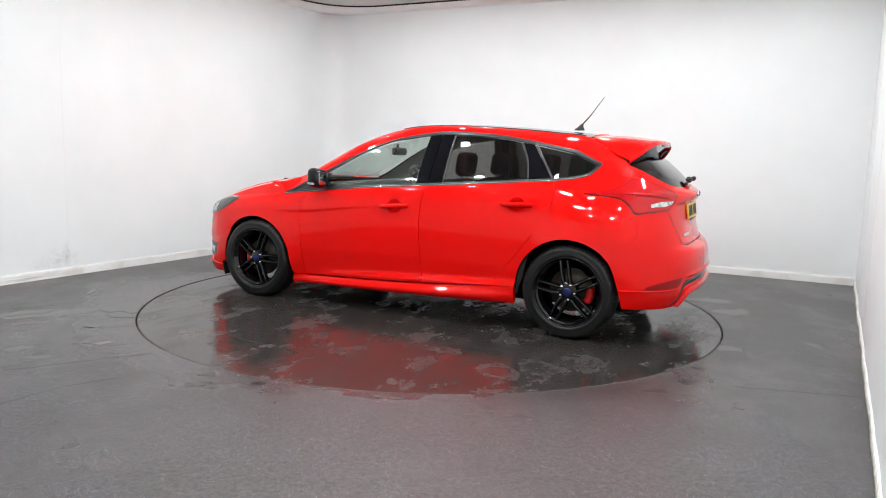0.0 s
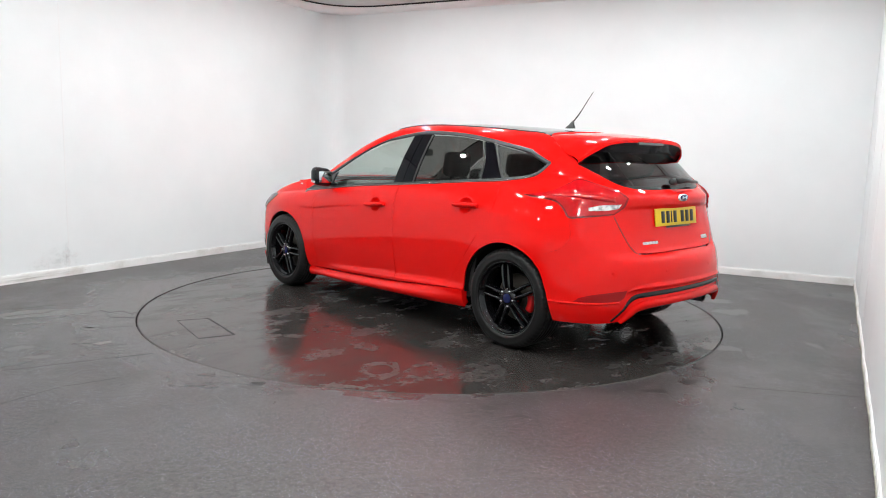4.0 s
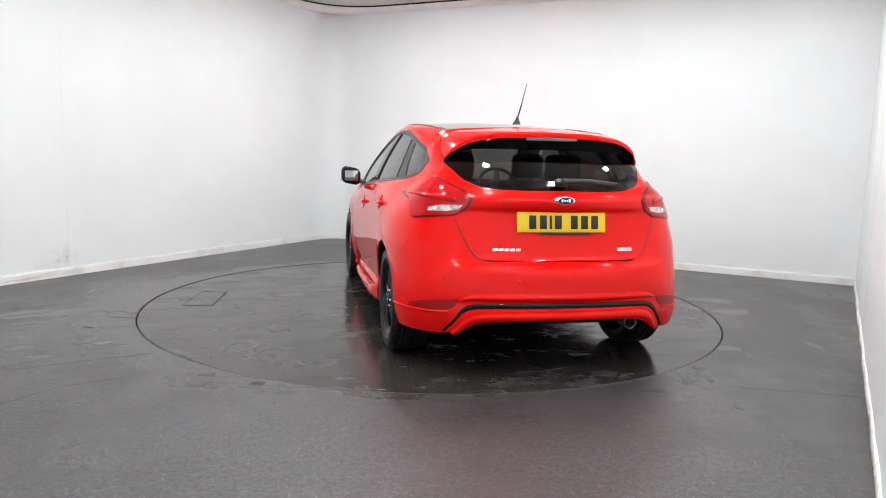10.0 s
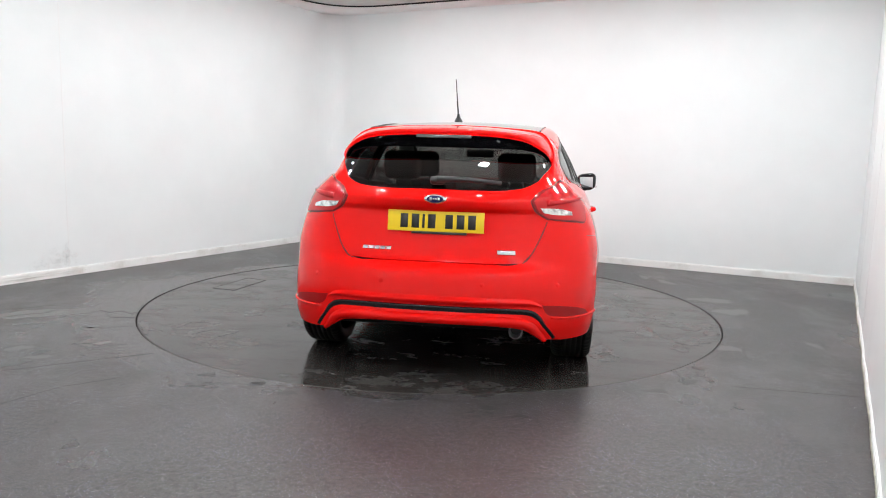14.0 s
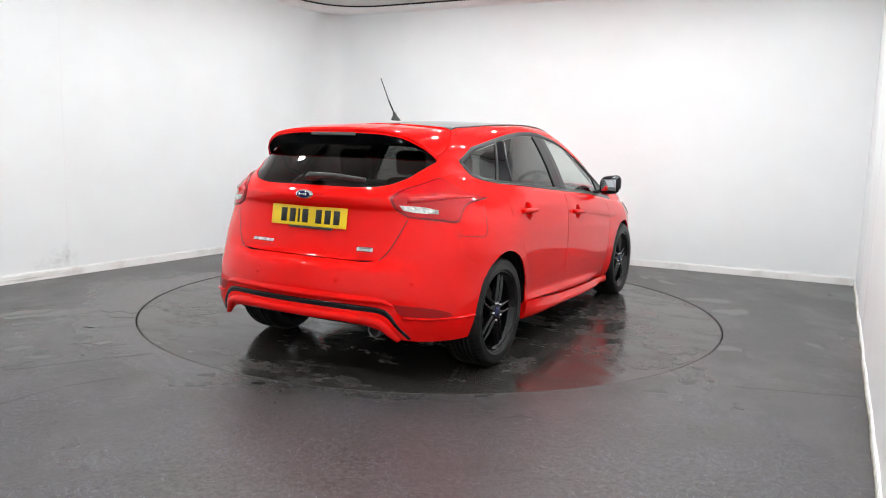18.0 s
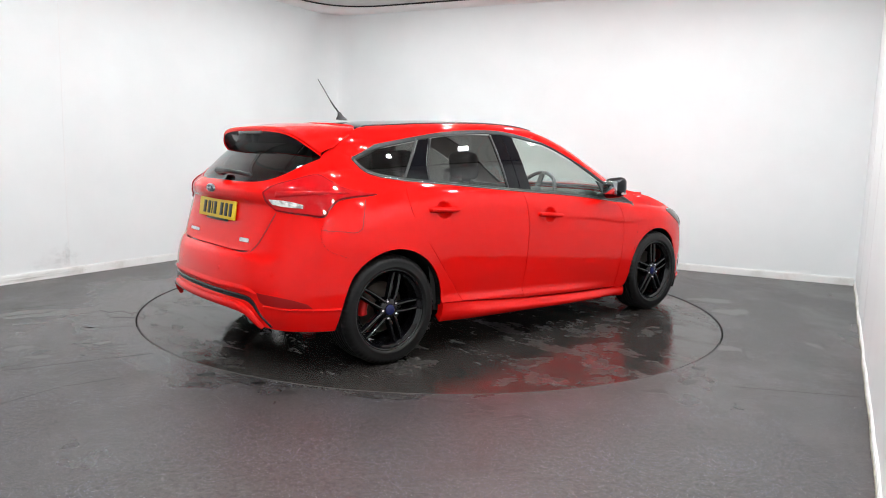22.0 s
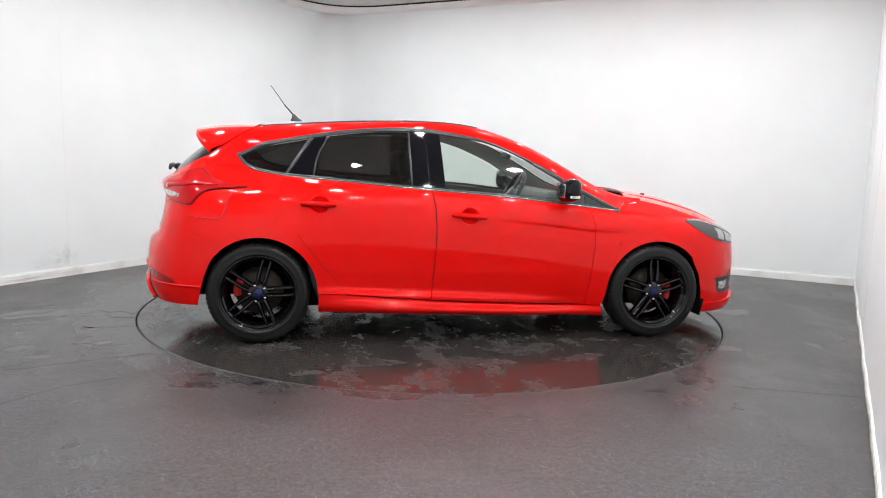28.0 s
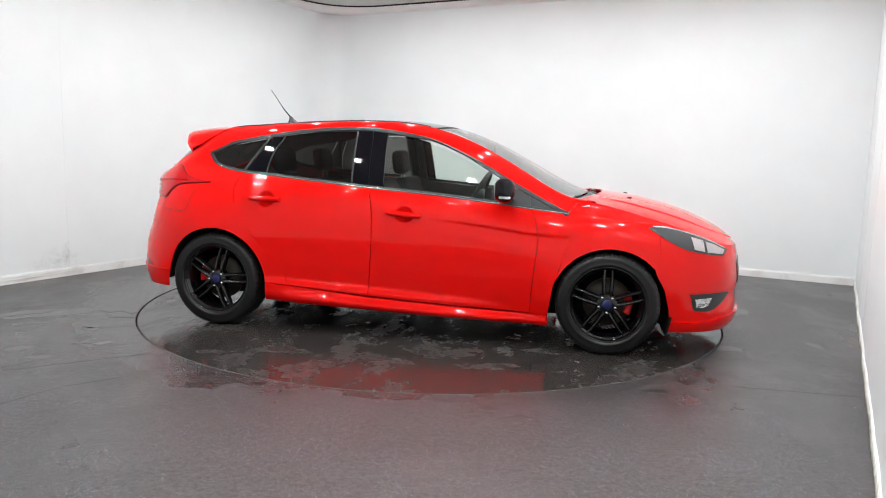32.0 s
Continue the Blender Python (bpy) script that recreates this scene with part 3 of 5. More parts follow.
def flank(x, z):
    """Half the car's width at (x, z), before its ends are rounded."""
    t = z - Z_BELT(x)
    yb = Y_BELT(x)
    if t > 0:
        return yb - 0.36 * t - 0.42 * t * t
    foot = z - 0.262 + 0.042 * x
    soft = HAUNCH_RUN(x)
    return yb + (Y_LOW(x) - yb) * (SHOULDER(t) * (1 - soft) + HAUNCH(t) * soft) + TUCK(z) + HOLLOW(foot) * BETWEEN(x) + FOLD(foot) * FOLD_RUN(x) + CREASE(z - CREASE_Z(x)) * CREASE_RUN(x)


def skin(u, z):
    """(x, y) of the skin. u runs in metres from the rear's middle (-CAP_R) along the side (0 to SIDE) to the front's middle."""
    fa = A_FRONT(z)
    if u < 0:
        p = P_REAR(z)
        phi = math.pi / 2 * min(1, -u / CAP_R) ** (p / 2)
        mid = math.sin(phi) ** 6
        x = A_REAR - (A_REAR - X_REAR(z) * mid - X_CORNER(z) * (1 - mid)) * math.sin(phi) ** (2 / p)
        k = max(0.0, math.cos(phi)) ** (2 / 2.5)
    elif u > fa - A_REAR:
        p = P_FRONT(z)
        u0 = fa - A_REAR
        phi = math.pi / 2 * min(1, (u - u0) / (SIDE + CAP_F - u0)) ** (p / 2)
        x = fa + (X_FRONT(z) - fa) * math.sin(phi) ** (2 / p)
        k = max(0.0, math.cos(phi)) ** (2 / 2.2)
    else:
        x, k = A_REAR + u, 1.0
    return x, flank(x, z) * k


def along(kind, a, z):
    """The u at which the skin at height z has x = a (kind x), or y = a at the rear (kind r) or front (kind f)."""
    lo, hi = {"x": (-CAP_R, SIDE + CAP_F), "r": (-CAP_R, 0.4), "f": (0.6, SIDE + CAP_F)}[kind]
    for _ in range(36):
        mid = (lo + hi) / 2
        x, y = skin(mid, z)
        if (x < a) if kind == "x" else (y < a) if kind == "r" else (y > a):
            lo = mid
        else:
            hi = mid
    return (lo + hi) / 2


# ---------------------------------------------------------------- patches that lie on the car's skin
def unrolled(p):
    """(u, z) of a point that is given as (x, z) or ('r' or 'f', y, z)."""
    return (along("x", p[0], p[1]), p[1]) if len(p) == 2 else (along(p[0], p[1], p[2]), p[2])


def on_skin(u, z, side, lift=0.0):
    p = Vector((*skin(u, z), z))
    if lift:
        e = 0.004
        a, b = skin(u + e, z), skin(u - e, z)
        c, d = skin(u, z + e), skin(u, z - e)
        n = Vector((c[0] - d[0], c[1] - d[1], 2 * e)).cross(Vector((a[0] - b[0], a[1] - b[1], 0)))
        if n.length > 1e-9:
            p += n.normalized() * lift
    p.y *= side
    return p


def grid_faces(bm, rows, flip):
    for r, s in zip(rows, rows[1:]):
        for i in range(len(r) - 1):
            f = [r[i], r[i + 1], s[i + 1], s[i]]
            f = [v for k, v in enumerate(f) if v not in f[:k]]
            if len(f) > 2:
                bm.faces.new(f[::-1] if flip else f)


def patch(bm, side, bottom, top, left=(), right=(), nu=24, nv=16, lift=0.0):
    """A four-sided piece of skin between lines of points; left and right name only the points between their ends."""
    B = smooth_line([unrolled(p) for p in bottom], nu)
    T = smooth_line([unrolled(p) for p in top], nu)
    L = smooth_line([B[0]] + [unrolled(p) for p in left] + [T[0]], nv)
    R = smooth_line([B[-1]] + [unrolled(p) for p in right] + [T[-1]], nv)
    rows = []
    for j in range(nv + 1):
        t = j / nv
        row = []
        for i in range(nu + 1):
            s = i / nu
            q = B[i] * (1 - t) + T[i] * t + L[j] * (1 - s) + R[j] * s - (B[0] * (1 - s) * (1 - t) + B[-1] * s * (1 - t) + T[0] * (1 - s) * t + T[-1] * s * t)
            row.append(bm.verts.new(on_skin(q.x, q.y, side, lift)))
        rows.append(row)
    grid_faces(bm, rows, side > 0)
    return rows


def face_out(bm):
    """Turns every face away from the car's middle."""
    bm.normal_update()
    for f in bm.faces:
        c = f.calc_center_median()
        if f.normal.dot(c - Vector((c.x * 0.75, 0, 0.7))) < 0:
            f.normal_flip()
    bm.normal_update()


def finish_panel(bm, depth=0.012, gap=0.0018):
    """Joins the patches of a panel, draws its edges in for the gap and turns them inwards."""
    bmesh.ops.remove_doubles(bm, verts=bm.verts, dist=0.0015)
    bm.normal_update()
    edges = [e for e in bm.edges if e.is_boundary]
    verts = {v for e in edges for v in e.verts}
    normal = {v: v.normal.copy() for v in verts}
    pull = {}
    for v in verts:
        c = sum((f.calc_center_median() for f in v.link_faces), Vector()) / len(v.link_faces) - v.co
        pull[v] = c.normalized() * min(gap, c.length * 0.8) if c.length > 1e-6 else Vector()
    for v in verts:
        v.co += pull[v]
    if depth:
        made = bmesh.ops.extrude_edge_only(bm, edges=edges)["geom"]
        old = {v.co.to_tuple(6): normal[v] for v in verts}
        for v in [g for g in made if isinstance(g, bmesh.types.BMVert)]:
            v.co -= old[v.co.to_tuple(6)] * depth
        for e in edges:
            e.smooth = False
    return bm


def panel(name, mat, parent, side, *patches, label="", depth=0.012, gap=0.0018, dents=(), flare=None):
    bm = bmesh.new()
    for q in patches:
        rows = patch(bm, side, **q)
        if flare:
            for j, row in enumerate(rows):
                for i, v in enumerate(row):
                    ends = min(1.0, 6.0 * i / (len(row) - 1), 6.0 * (1 - i / (len(row) - 1)))
                    v.co.y += side * flare(j / (len(rows) - 1)) * (0.25 + 0.75 * ends)
    face_out(bm)
    if dents:
        for v in bm.verts:
            for x, z in dents:
                r = ((v.co.x - x) / 0.058) ** 2 + ((v.co.z - z) / 0.05) ** 2
                if r < 1:
                    v.co.y -= side * 0.034 * (1 - r) ** 0.6
    finish_panel(bm, depth, gap)
    return part(name, bm, mat, parent, label)


def both_halves(name, mat, parent, *patches, label="", depth=0.012, gap=0.0018):
    bm = bmesh.new()
    for q in patches:
        for side in (1, -1):
            patch(bm, side, **q)
    face_out(bm)
    finish_panel(bm, depth, gap)
    return part(name, bm, mat, parent, label)


def band(name, mat, parent, side, line, width, lift=0.002, n=60, label="", round_=0.0, lean=0.0, soft=False):
    """A raised strip of skin along a line; width is one number, or a function of the way along. side 0: both sides, joined in the middle."""
    bm = bmesh.new()
    pts = smooth_line([unrolled(p) for p in line], n)
    for sd in ((1, -1) if side == 0 else (side,)):
        rows = []
        for i, p in enumerate(pts):
            d = (pts[min(i + 1, n)] - pts[max(i - 1, 0)]).normalized()
            w = (width(i / n) if callable(width) else width) / 2
            k = Vector((-d.y, d.x)) * w
            row = []
            for a, h in ((-1, -0.001), (-0.6, 0.0004), (-0.25, round_ * 0.75), (0, round_), (0.25, round_ * 0.75), (0.6, 0.0004), (1, -0.001)) if soft else ((-1, -0.006), (-1, lift * 0.5), (-0.7, lift + round_ * 0.6), (0, lift + round_), (0.7, lift + round_ * 0.6), (1, lift * 0.5), (1, -0.006)):
                q = p + k * a
                v = on_skin(q.x, q.y, sd, h - lean * (1 - a * (1 if k.y > 0 else -1)))
                if side == 0 and i == 0:
                    v.y = 0
                row.append(bm.verts.new(v))
            rows.append(row)
        grid_faces(bm, rows, sd > 0)
        if side and not soft:
            bm.faces.new(rows[0])
        if not soft:
            bm.faces.new(rows[-1][::-1])
    bmesh.ops.remove_doubles(bm, verts=bm.verts, dist=1e-4)
    bmesh.ops.recalc_face_normals(bm, faces=bm.faces)
    return part(name, bm, mat, parent, label)


# ---------------------------------------------------------------- the car
car = new("car")
tagged(car, "glossy red five-door hatchback with black alloy wheels and tinted rear windows", "car")

ARCH_REAR = (-1.315, 0.315, 0.362)
ARCH_FRONT = (1.335, 0.302, 0.365)


def arch(c, a0, a1, n=9):
    return [(c[0] + c[2] * math.cos(radians(a0 + (a1 - a0) * i / (n - 1))), c[1] + c[2] * math.sin(radians(a0 + (a1 - a0) * i / (n - 1)))) for i in range(n)]


B_SEAM = [(-0.216, 0.4), (-0.205, 0.55), (-0.2, 0.70), (-0.207, 0.864)]
FRONT_SEAM = [(0.853, 0.348), (0.87, 0.55), (0.88, 0.70), (0.858, 0.83)]
REAR_SEAM = [(-0.817, 0.372), (-0.934, 0.515), (-1.053, 0.667), (-1.145, 0.794), (-1.18, 0.873), (-1.189, 0.965)]
BELT = [(-1.166, 1.055), (-0.9, 1.036), (-0.495, 1.003), (-0.233, 0.983), (0.29, 0.946), (0.625, 0.912), (0.82, 0.89), (1.06, 0.866)]
WIN_TOP = [(-1.46, 1.189), (-1.304, 1.262), (-1.104, 1.302), (-1.0, 1.321), (-0.8, 1.353), (-0.57, 1.375), (-0.275, 1.381), (-0.012, 1.349), (0.207, 1.298), (0.423, 1.206), (0.643, 1.087), (0.863, 0.972), (1.06, 0.874)]
BONNET_EDGE = [(1.2, 0.943), (1.4, 0.90), (1.58, 0.85), (1.72, 0.808), (1.86, 0.757), (1.98, 0.712), ("f", 0.45, 0.683), ("f", 0.2, 0.668), ("f", 0.0, 0.665)]
# the line where the side meets roof and windscreen, from the tailgate's spoiler to the bonnet
EDGE = smooth_line([(-1.56, skin(along("x", -1.56, 1.235), 1.235)[1], 1.235), (-1.46, 0.585, 1.30), (-1.36, 0.535, 1.355), (-1.1, 0.535, 1.385), (-0.7, 0.548, 1.413), (-0.3, 0.555, 1.426), (0.0, 0.56, 1.412), (0.2, 0.565, 1.374), (0.447, 0.598, 1.286), (0.686, 0.632, 1.164), (0.856, 0.664, 1.066), (1.0, 0.694, 0.99), (1.09, 0.72, 0.962), (1.2, 0.74, 0.946)], 90)
QUARTER_TOP = [(-1.56, 1.235), (-1.51, 1.212), (-1.46, 1.189)]
HANDLES = ((-1.06, -0.838, 0.888, 0.884), (-0.105, 0.127, 0.832, 0.815))
DENTS = [((a + b) / 2 + 0.005, (e + f) / 2) for a, b, e, f in HANDLES]

# the side skirt stands out over its foot and rolls under
SKIRT = curve_of((0.0, 0.012), (0.15, 0.034), (0.32, 0.042), (0.5, 0.036), (0.75, 0.014), (0.9, 0.003), (1.0, 0.0))

doors = {}
for side in (1, -1):
    doors[1, side] = panel("front_door", RED, car, side, dict(
        bottom=[(-0.225, 0.272), (0.379, 0.245), (0.845, 0.228)], top=BELT[3:7], left=B_SEAM, right=FRONT_SEAM, nu=130, nv=110), dents=DENTS, gap=0.0026)
    doors[0, side] = panel("rear_door", RED, car, side, dict(
        bottom=[(-0.784, 0.315), (-0.5, 0.293), (-0.225, 0.272)], top=BELT[:4], left=REAR_SEAM, right=B_SEAM, nu=130, nv=110), dents=DENTS, gap=0.0026)
    panel("side_skirt", RED, car, side, dict(
        bottom=[(-0.955, 0.2), (-0.163, 0.176), (0.967, 0.152)], top=[(-0.95, 0.318), (-0.784, 0.313), (-0.216, 0.27), (0.379, 0.243), (0.955, 0.222)], nu=50, nv=14, lift=0.01), depth=0.05, gap=0.004, flare=SKIRT)
    panel("front_wing", RED, car, side, dict(
        bottom=[(0.845, 0.228), (0.95, 0.23)] + arch(ARCH_FRONT, 180, 43, 11), top=[(0.82, 0.89), (1.0, 0.873), (1.061, 0.8745), (1.08, 0.9), (1.1, 0.928), (1.14, 0.939), (1.2, 0.943), (1.4, 0.90), (1.58, 0.85)],
        left=FRONT_SEAM, right=[(1.62, 0.65), (1.62, 0.75)], nu=90, nv=90), depth=0.008, gap=0.001)
    panel("rear_quarter_panel", RED, car, side,
          dict(bottom=[(-1.55, 0.592)] + arch(ARCH_REAR, 122, 62, 7), top=[(-1.675, 1.09), (-1.55, 1.12), (-1.44, 1.12), (-1.39, 1.101), (-1.318, 1.078), (-1.247, 1.066), (-1.166, 1.055)],
               left=[(-1.63, 0.645), (-1.73, 0.692), (-1.757, 0.74), (-1.75, 0.8), (-1.72, 0.868), (-1.70, 1.0)], right=[(-1.1, 0.735)] + REAR_SEAM[4:], nu=44, nv=28),
          dict(bottom=[(-0.95, 0.318)] + arch(ARCH_REAR, 4, 62, 9), top=[(-0.784, 0.315)] + REAR_SEAM[:3] + [(-1.1, 0.735)], nu=30, nv=6),
          dict(bottom=[(-1.675, 1.09), (-1.55, 1.12), (-1.44, 1.12), (-1.40, 1.104)], top=QUARTER_TOP,
               left=[(-1.66, 1.15), (-1.62, 1.2)], right=[(-1.435, 1.15)], nu=24, nv=16), depth=0.008, gap=0.0006)
    # roof rail and windscreen pillar
    bm = bmesh.new()
    low = [on_skin(p.x, p.y, side) for p in smooth_line([unrolled(p) for p in WIN_TOP + [(1.08, 0.901), (1.1, 0.929), (1.14, 0.94), (1.21, 0.944)]], 80)]
    high = [Vector((p.x, p.y * side, p.z)) for p in EDGE] + [on_skin(along("x", 1.225, 0.942), 0.942, side)]
    high = smooth_line(high, 80)
    rows = []
    foot = [on_skin(p.x, p.y, side) for p in smooth_line([unrolled(p) for p in QUARTER_TOP[::-1]], 8)]
    for i, (a, c) in enumerate(zip(low, high)):
        b = a.lerp(c, 0.5) + Vector((0, side * 0.018, 0.018))
        w = max(0.0, 1 - i / 12) ** 2
        row = []
        for k in range(9):
            t = k / 8
            p = a * (1 - t) ** 2 + b * 2 * t * (1 - t) + c * t * t
            row.append(bm.verts.new(p.lerp(foot[k] + (a - low[0]) * (1 - t) + (c - high[0]) * t, w)))
        rows.append(row)
    grid_faces(bm, rows, side < 0)
    finish_panel(bm, 0.004, 0.0)
    part("roof_rail", bm, RED, car)
    bm = bmesh.new()
    rows = []
    for i, (a, c) in enumerate(zip(low, high)):
        if a.x > 1.18:
            break
        d = low[min(i + 1, 80)] - low[max(i - 1, 0)]
        w = c - a
        out = d.cross(w).normalized()
        if out.y * side + out.z < 0:
            out = -out
        w = w.normalized() * 0.028
        b = a.lerp(c, 0.5) + Vector((0, side * 0.02, 0.02))
        rows.append([bm.verts.new(p - out * h) for p, h in ((a - w, 0.016), (a, 0.01), (a * 0.25 + b * 0.5 + c * 0.25, 0.012), (c, 0.01), (c + w * (0.9 if c.x > 0.25 else 0.0), 0.012))])
    grid_faces(bm, rows, side > 0)
    part("pillar_lining", bm, HEADLINING, car)

both_halves("rear_bumper", RED, car, dict(
    bottom=[("r", 0.0, 0.335), ("r", 0.3, 0.332), ("r", 0.48, 0.315), ("r", 0.57, 0.266), ("r", 0.66, 0.25), ("r", 0.78, 0.247), (-1.69, 0.245)],
    top=[("r", 0.0, 0.65), ("r", 0.3, 0.65), ("r", 0.43, 0.652), ("r", 0.49, 0.68), ("r", 0.545, 0.765), ("r", 0.592, 0.885), ("r", 0.66, 0.88), ("r", 0.75, 0.87), (-1.715, 0.868)],
    right=[(-1.67, 0.34), (-1.645, 0.43), (-1.59, 0.55), (-1.55, 0.592), (-1.63, 0.645), (-1.73, 0.692), (-1.757, 0.74), (-1.75, 0.8)], nu=50, nv=30), depth=0.008, gap=0.0004)
tailgate = both_halves("tailgate", RED, car, dict(
    bottom=[("r", 0.0, 0.652), ("r", 0.3, 0.652), ("r", 0.46, 0.658)], top=[("r", 0.0, 1.036), ("r", 0.3, 1.035), ("r", 0.43, 1.046), ("r", 0.53, 1.088), ("r", 0.585, 1.15), ("r", 0.607, 1.218), (-1.57, 1.235)],
    right=[("r", 0.497, 0.685), ("r", 0.545, 0.765), ("r", 0.592, 0.88), (-1.86, 0.97), (-1.75, 1.05), (-1.675, 1.09), (-1.66, 1.15), (-1.62, 1.2)], nu=40, nv=30), gap=0.0042)
both_halves("rear_window", GLASS_REAR, tailgate, dict(
    bottom=[("r", 0.0, 1.036), ("r", 0.3, 1.035), ("r", 0.43, 1.046), ("r", 0.53, 1.088)], top=[("r", 0.0, 1.31), ("r", 0.3, 1.31), ("r", 0.57, 1.29)],
    right=[("r", 0.585, 1.15), ("r", 0.605, 1.218)], nu=26, nv=16, lift=-0.003), label="dark tinted rear window", depth=0)
both_halves("front_bumper", RED, car, dict(
    bottom=[(1.70, 0.165), (1.95, 0.16), ("f", 0.45, 0.155), ("f", 0.0, 0.155)], top=[(1.58, 0.85)] + BONNET_EDGE[3:],
    left=[(1.702, 0.26), (1.665, 0.42), (1.60, 0.552), (1.62, 0.65), (1.62, 0.75)], right=[("f", 0.0, 0.35), ("f", 0.0, 0.55)], nu=44, nv=24), depth=0.006, gap=0.001)

# bonnet: from its edge on the wings up to the crown
bm = bmesh.new()
edge = [on_skin(p.x, p.y, 1) for p in smooth_line([unrolled(p) for p in [(1.1, 0.955)] + BONNET_EDGE], 40)]
CROWN = smooth_line([(1.27, 0.988), (1.6, 0.94), (1.85, 0.872), (2.015, 0.8), (2.112, 0.74), (2.176, 0.667)], 40)
for side in (1, -1):
    rows = []
    for e, c in zip(edge, CROWN):
        rows.append([bm.verts.new((e.x * (1 - k) + c.x * k, side * e.y * (1 - t), e.z * (1 - h) + c.y * h))
                     for t in [i / 14 for i in range(15)] for k in [1 - (1 - t) ** 2] for h in [1 - (1 - t) ** 2.2]])
    grid_faces(bm, rows, side < 0)
finish_panel(bm)
part("bonnet", bm, RED, car)

# the two folds along the bonnet
for side in (1, -1):
    bm = bmesh.new()
    rows = []
    for i in range(2, 37):
        e, c = edge[i], CROWN[i]
        t0 = 0.3 - 0.06 * i / 40
        fade = math.sin(math.pi * min(1.0, i / 12.0) / 2)
        row = []
        for d, up in ((-0.05, -0.004), (-0.02, 0.001), (0.0, 0.0065 * fade), (0.012, 0.0035 * fade), (0.03, -0.004)):
            t = t0 - d
            k, h = 1 - (1 - t) ** 2, 1 - (1 - t) ** 2.2
            row.append(bm.verts.new((e.x * (1 - k) + c.x * k, side * e.y * (1 - t), e.z * (1 - h) + c.y * h + up)))
        rows.append(row)
    grid_faces(bm, rows, side > 0)
    face_out(bm)
    part("bonnet_fold", bm, RED, car)

# roof and windscreen share one crowned surface
BULGE = curve_of((-0.5, 0.0), (-0.1, 0.025), (0.3, 0.05), (0.8, 0.065), (1.1, 0.1))
RISE = curve_of((-1.4, 0.026), (-1.0, 0.027), (-0.3, 0.028), (0.1, 0.024), (0.4, 0.016), (0.7, 0.014), (0.9, 0.014), (1.1, 0.012))


def crowned(bm, pts, nv=12):
    for side in (1, -1):
        rows = []
        for p in pts:
            rows.append([bm.verts.new((p.x + BULGE(p.x) * (1 - v * v), side * p.y * v, p.z + RISE(p.x) * (1 - v * v))) for v in [1 - i / nv for i in range(nv + 1)]])
        grid_faces(bm, rows, side < 0)
    face_out(bm)


def edge_part(x0, x1, n):
    return smooth_line([p for p in EDGE if x0 <= p.x <= x1], n)


bm = bmesh.new()
crowned(bm, edge_part(-1.37, 0.16, 40))
finish_panel(bm, 0.012, 0.004)
part("roof", bm, GLOSS_BLACK, car, "gloss black roof panel")
bm = bmesh.new()
crowned(bm, edge_part(0.17, 1.1, 26))
finish_panel(bm, 0, 0.002)
windscreen = part("windscreen", bm, GLASS_SCREEN, car, "clear windscreen")
for side in (1, -1):
    bm = bmesh.new()
    rows = [[bm.verts.new((p.x + BULGE(p.x) * (1 - v * v), side * p.y * v, p.z + RISE(p.x) * (1 - v * v) - 0.004)) for v in (1.0, 0.97, 0.94)] for p in edge_part(0.17, 1.1, 26)]
    grid_faces(bm, rows, side < 0)
    part("screen_border", bm, PLASTIC_DARK, windscreen, "black printed border of the windscreen")
bm = bmesh.new()
crowned(bm, [p - Vector((0, 0, 0.012)) for p in edge_part(1.06, 1.2, 6)])
part("scuttle_panel", bm, PLASTIC, car)
for side in (1, -1):
    bm = bmesh.new()
    tube(bm, [(p.x, side * (p.y - 0.003), p.z + 0.003) for p in EDGE if -1.33 < p.x < 0.14], 0.005, 6)
    part("roof_trim", bm, TRIM, car)

# spoiler
bm = bmesh.new()
NOSE = smooth_line([(-1.345, 0, 1.388), (-1.35, 0.35, 1.374), (-1.37, 0.53, 1.352), (-1.46, 0.581, 1.30), (-1.56, 0.606, 1.235)], 24)
TAIL = smooth_line([(-1.772, 0, 1.362), (-1.762, 0.33, 1.352), (-1.738, 0.46, 1.328), (-1.69, 0.558, 1.272), (-1.63, 0.6, 1.217)], 24)
for side in (1, -1):
    rows = []
    for a, b in zip(NOSE, TAIL):
        row = []
        for t in [i / 12 for i in range(13)]:
            p = a.lerp(b, t)
            p.z += 0.012 * math.sin(math.pi * t) * (1 - (p.y / 0.62) ** 2) - 0.01 * t * t
            row.append(p)
        row.append(b + Vector((-0.004, 0, -0.018)))
        row.append(b + Vector((0.004, 0, -0.032)))
        rows.append([bm.verts.new((p.x, side * p.y, p.z)) for p in row])
    grid_faces(bm, rows, side < 0)
finish_panel(bm, 0.01, 0.001)
bmesh.ops.recalc_face_normals(bm, faces=bm.faces)
spoiler = part("spoiler", bm, RED, car)
bm = bmesh.new()
for side in (1, -1):
    rows = []
    for a, b in zip(NOSE, TAIL):
        end = b + Vector((0.004, 0, -0.03))
        k = 1 - (b.y / 0.63) ** 4
        into = Vector((max(b.x + 0.02, -1.69 + 0.05 * (b.y / 0.6) ** 2), b.y * 0.97, b.z - 0.095 * k - 0.008))
        rows.append([bm.verts.new((p.x, side * p.y, p.z)) for p in (end, end.lerp(into, 0.35) + Vector((0, 0, 0.006)), end.lerp(into, 0.7) + Vector((0, 0, 0.004)), into)])
    grid_faces(bm, rows, side > 0)
finish_panel(bm, 0, 0)
part("spoiler_underside", bm, GLOSS_BLACK, spoiler, "gloss black underside")
bm = bmesh.new()
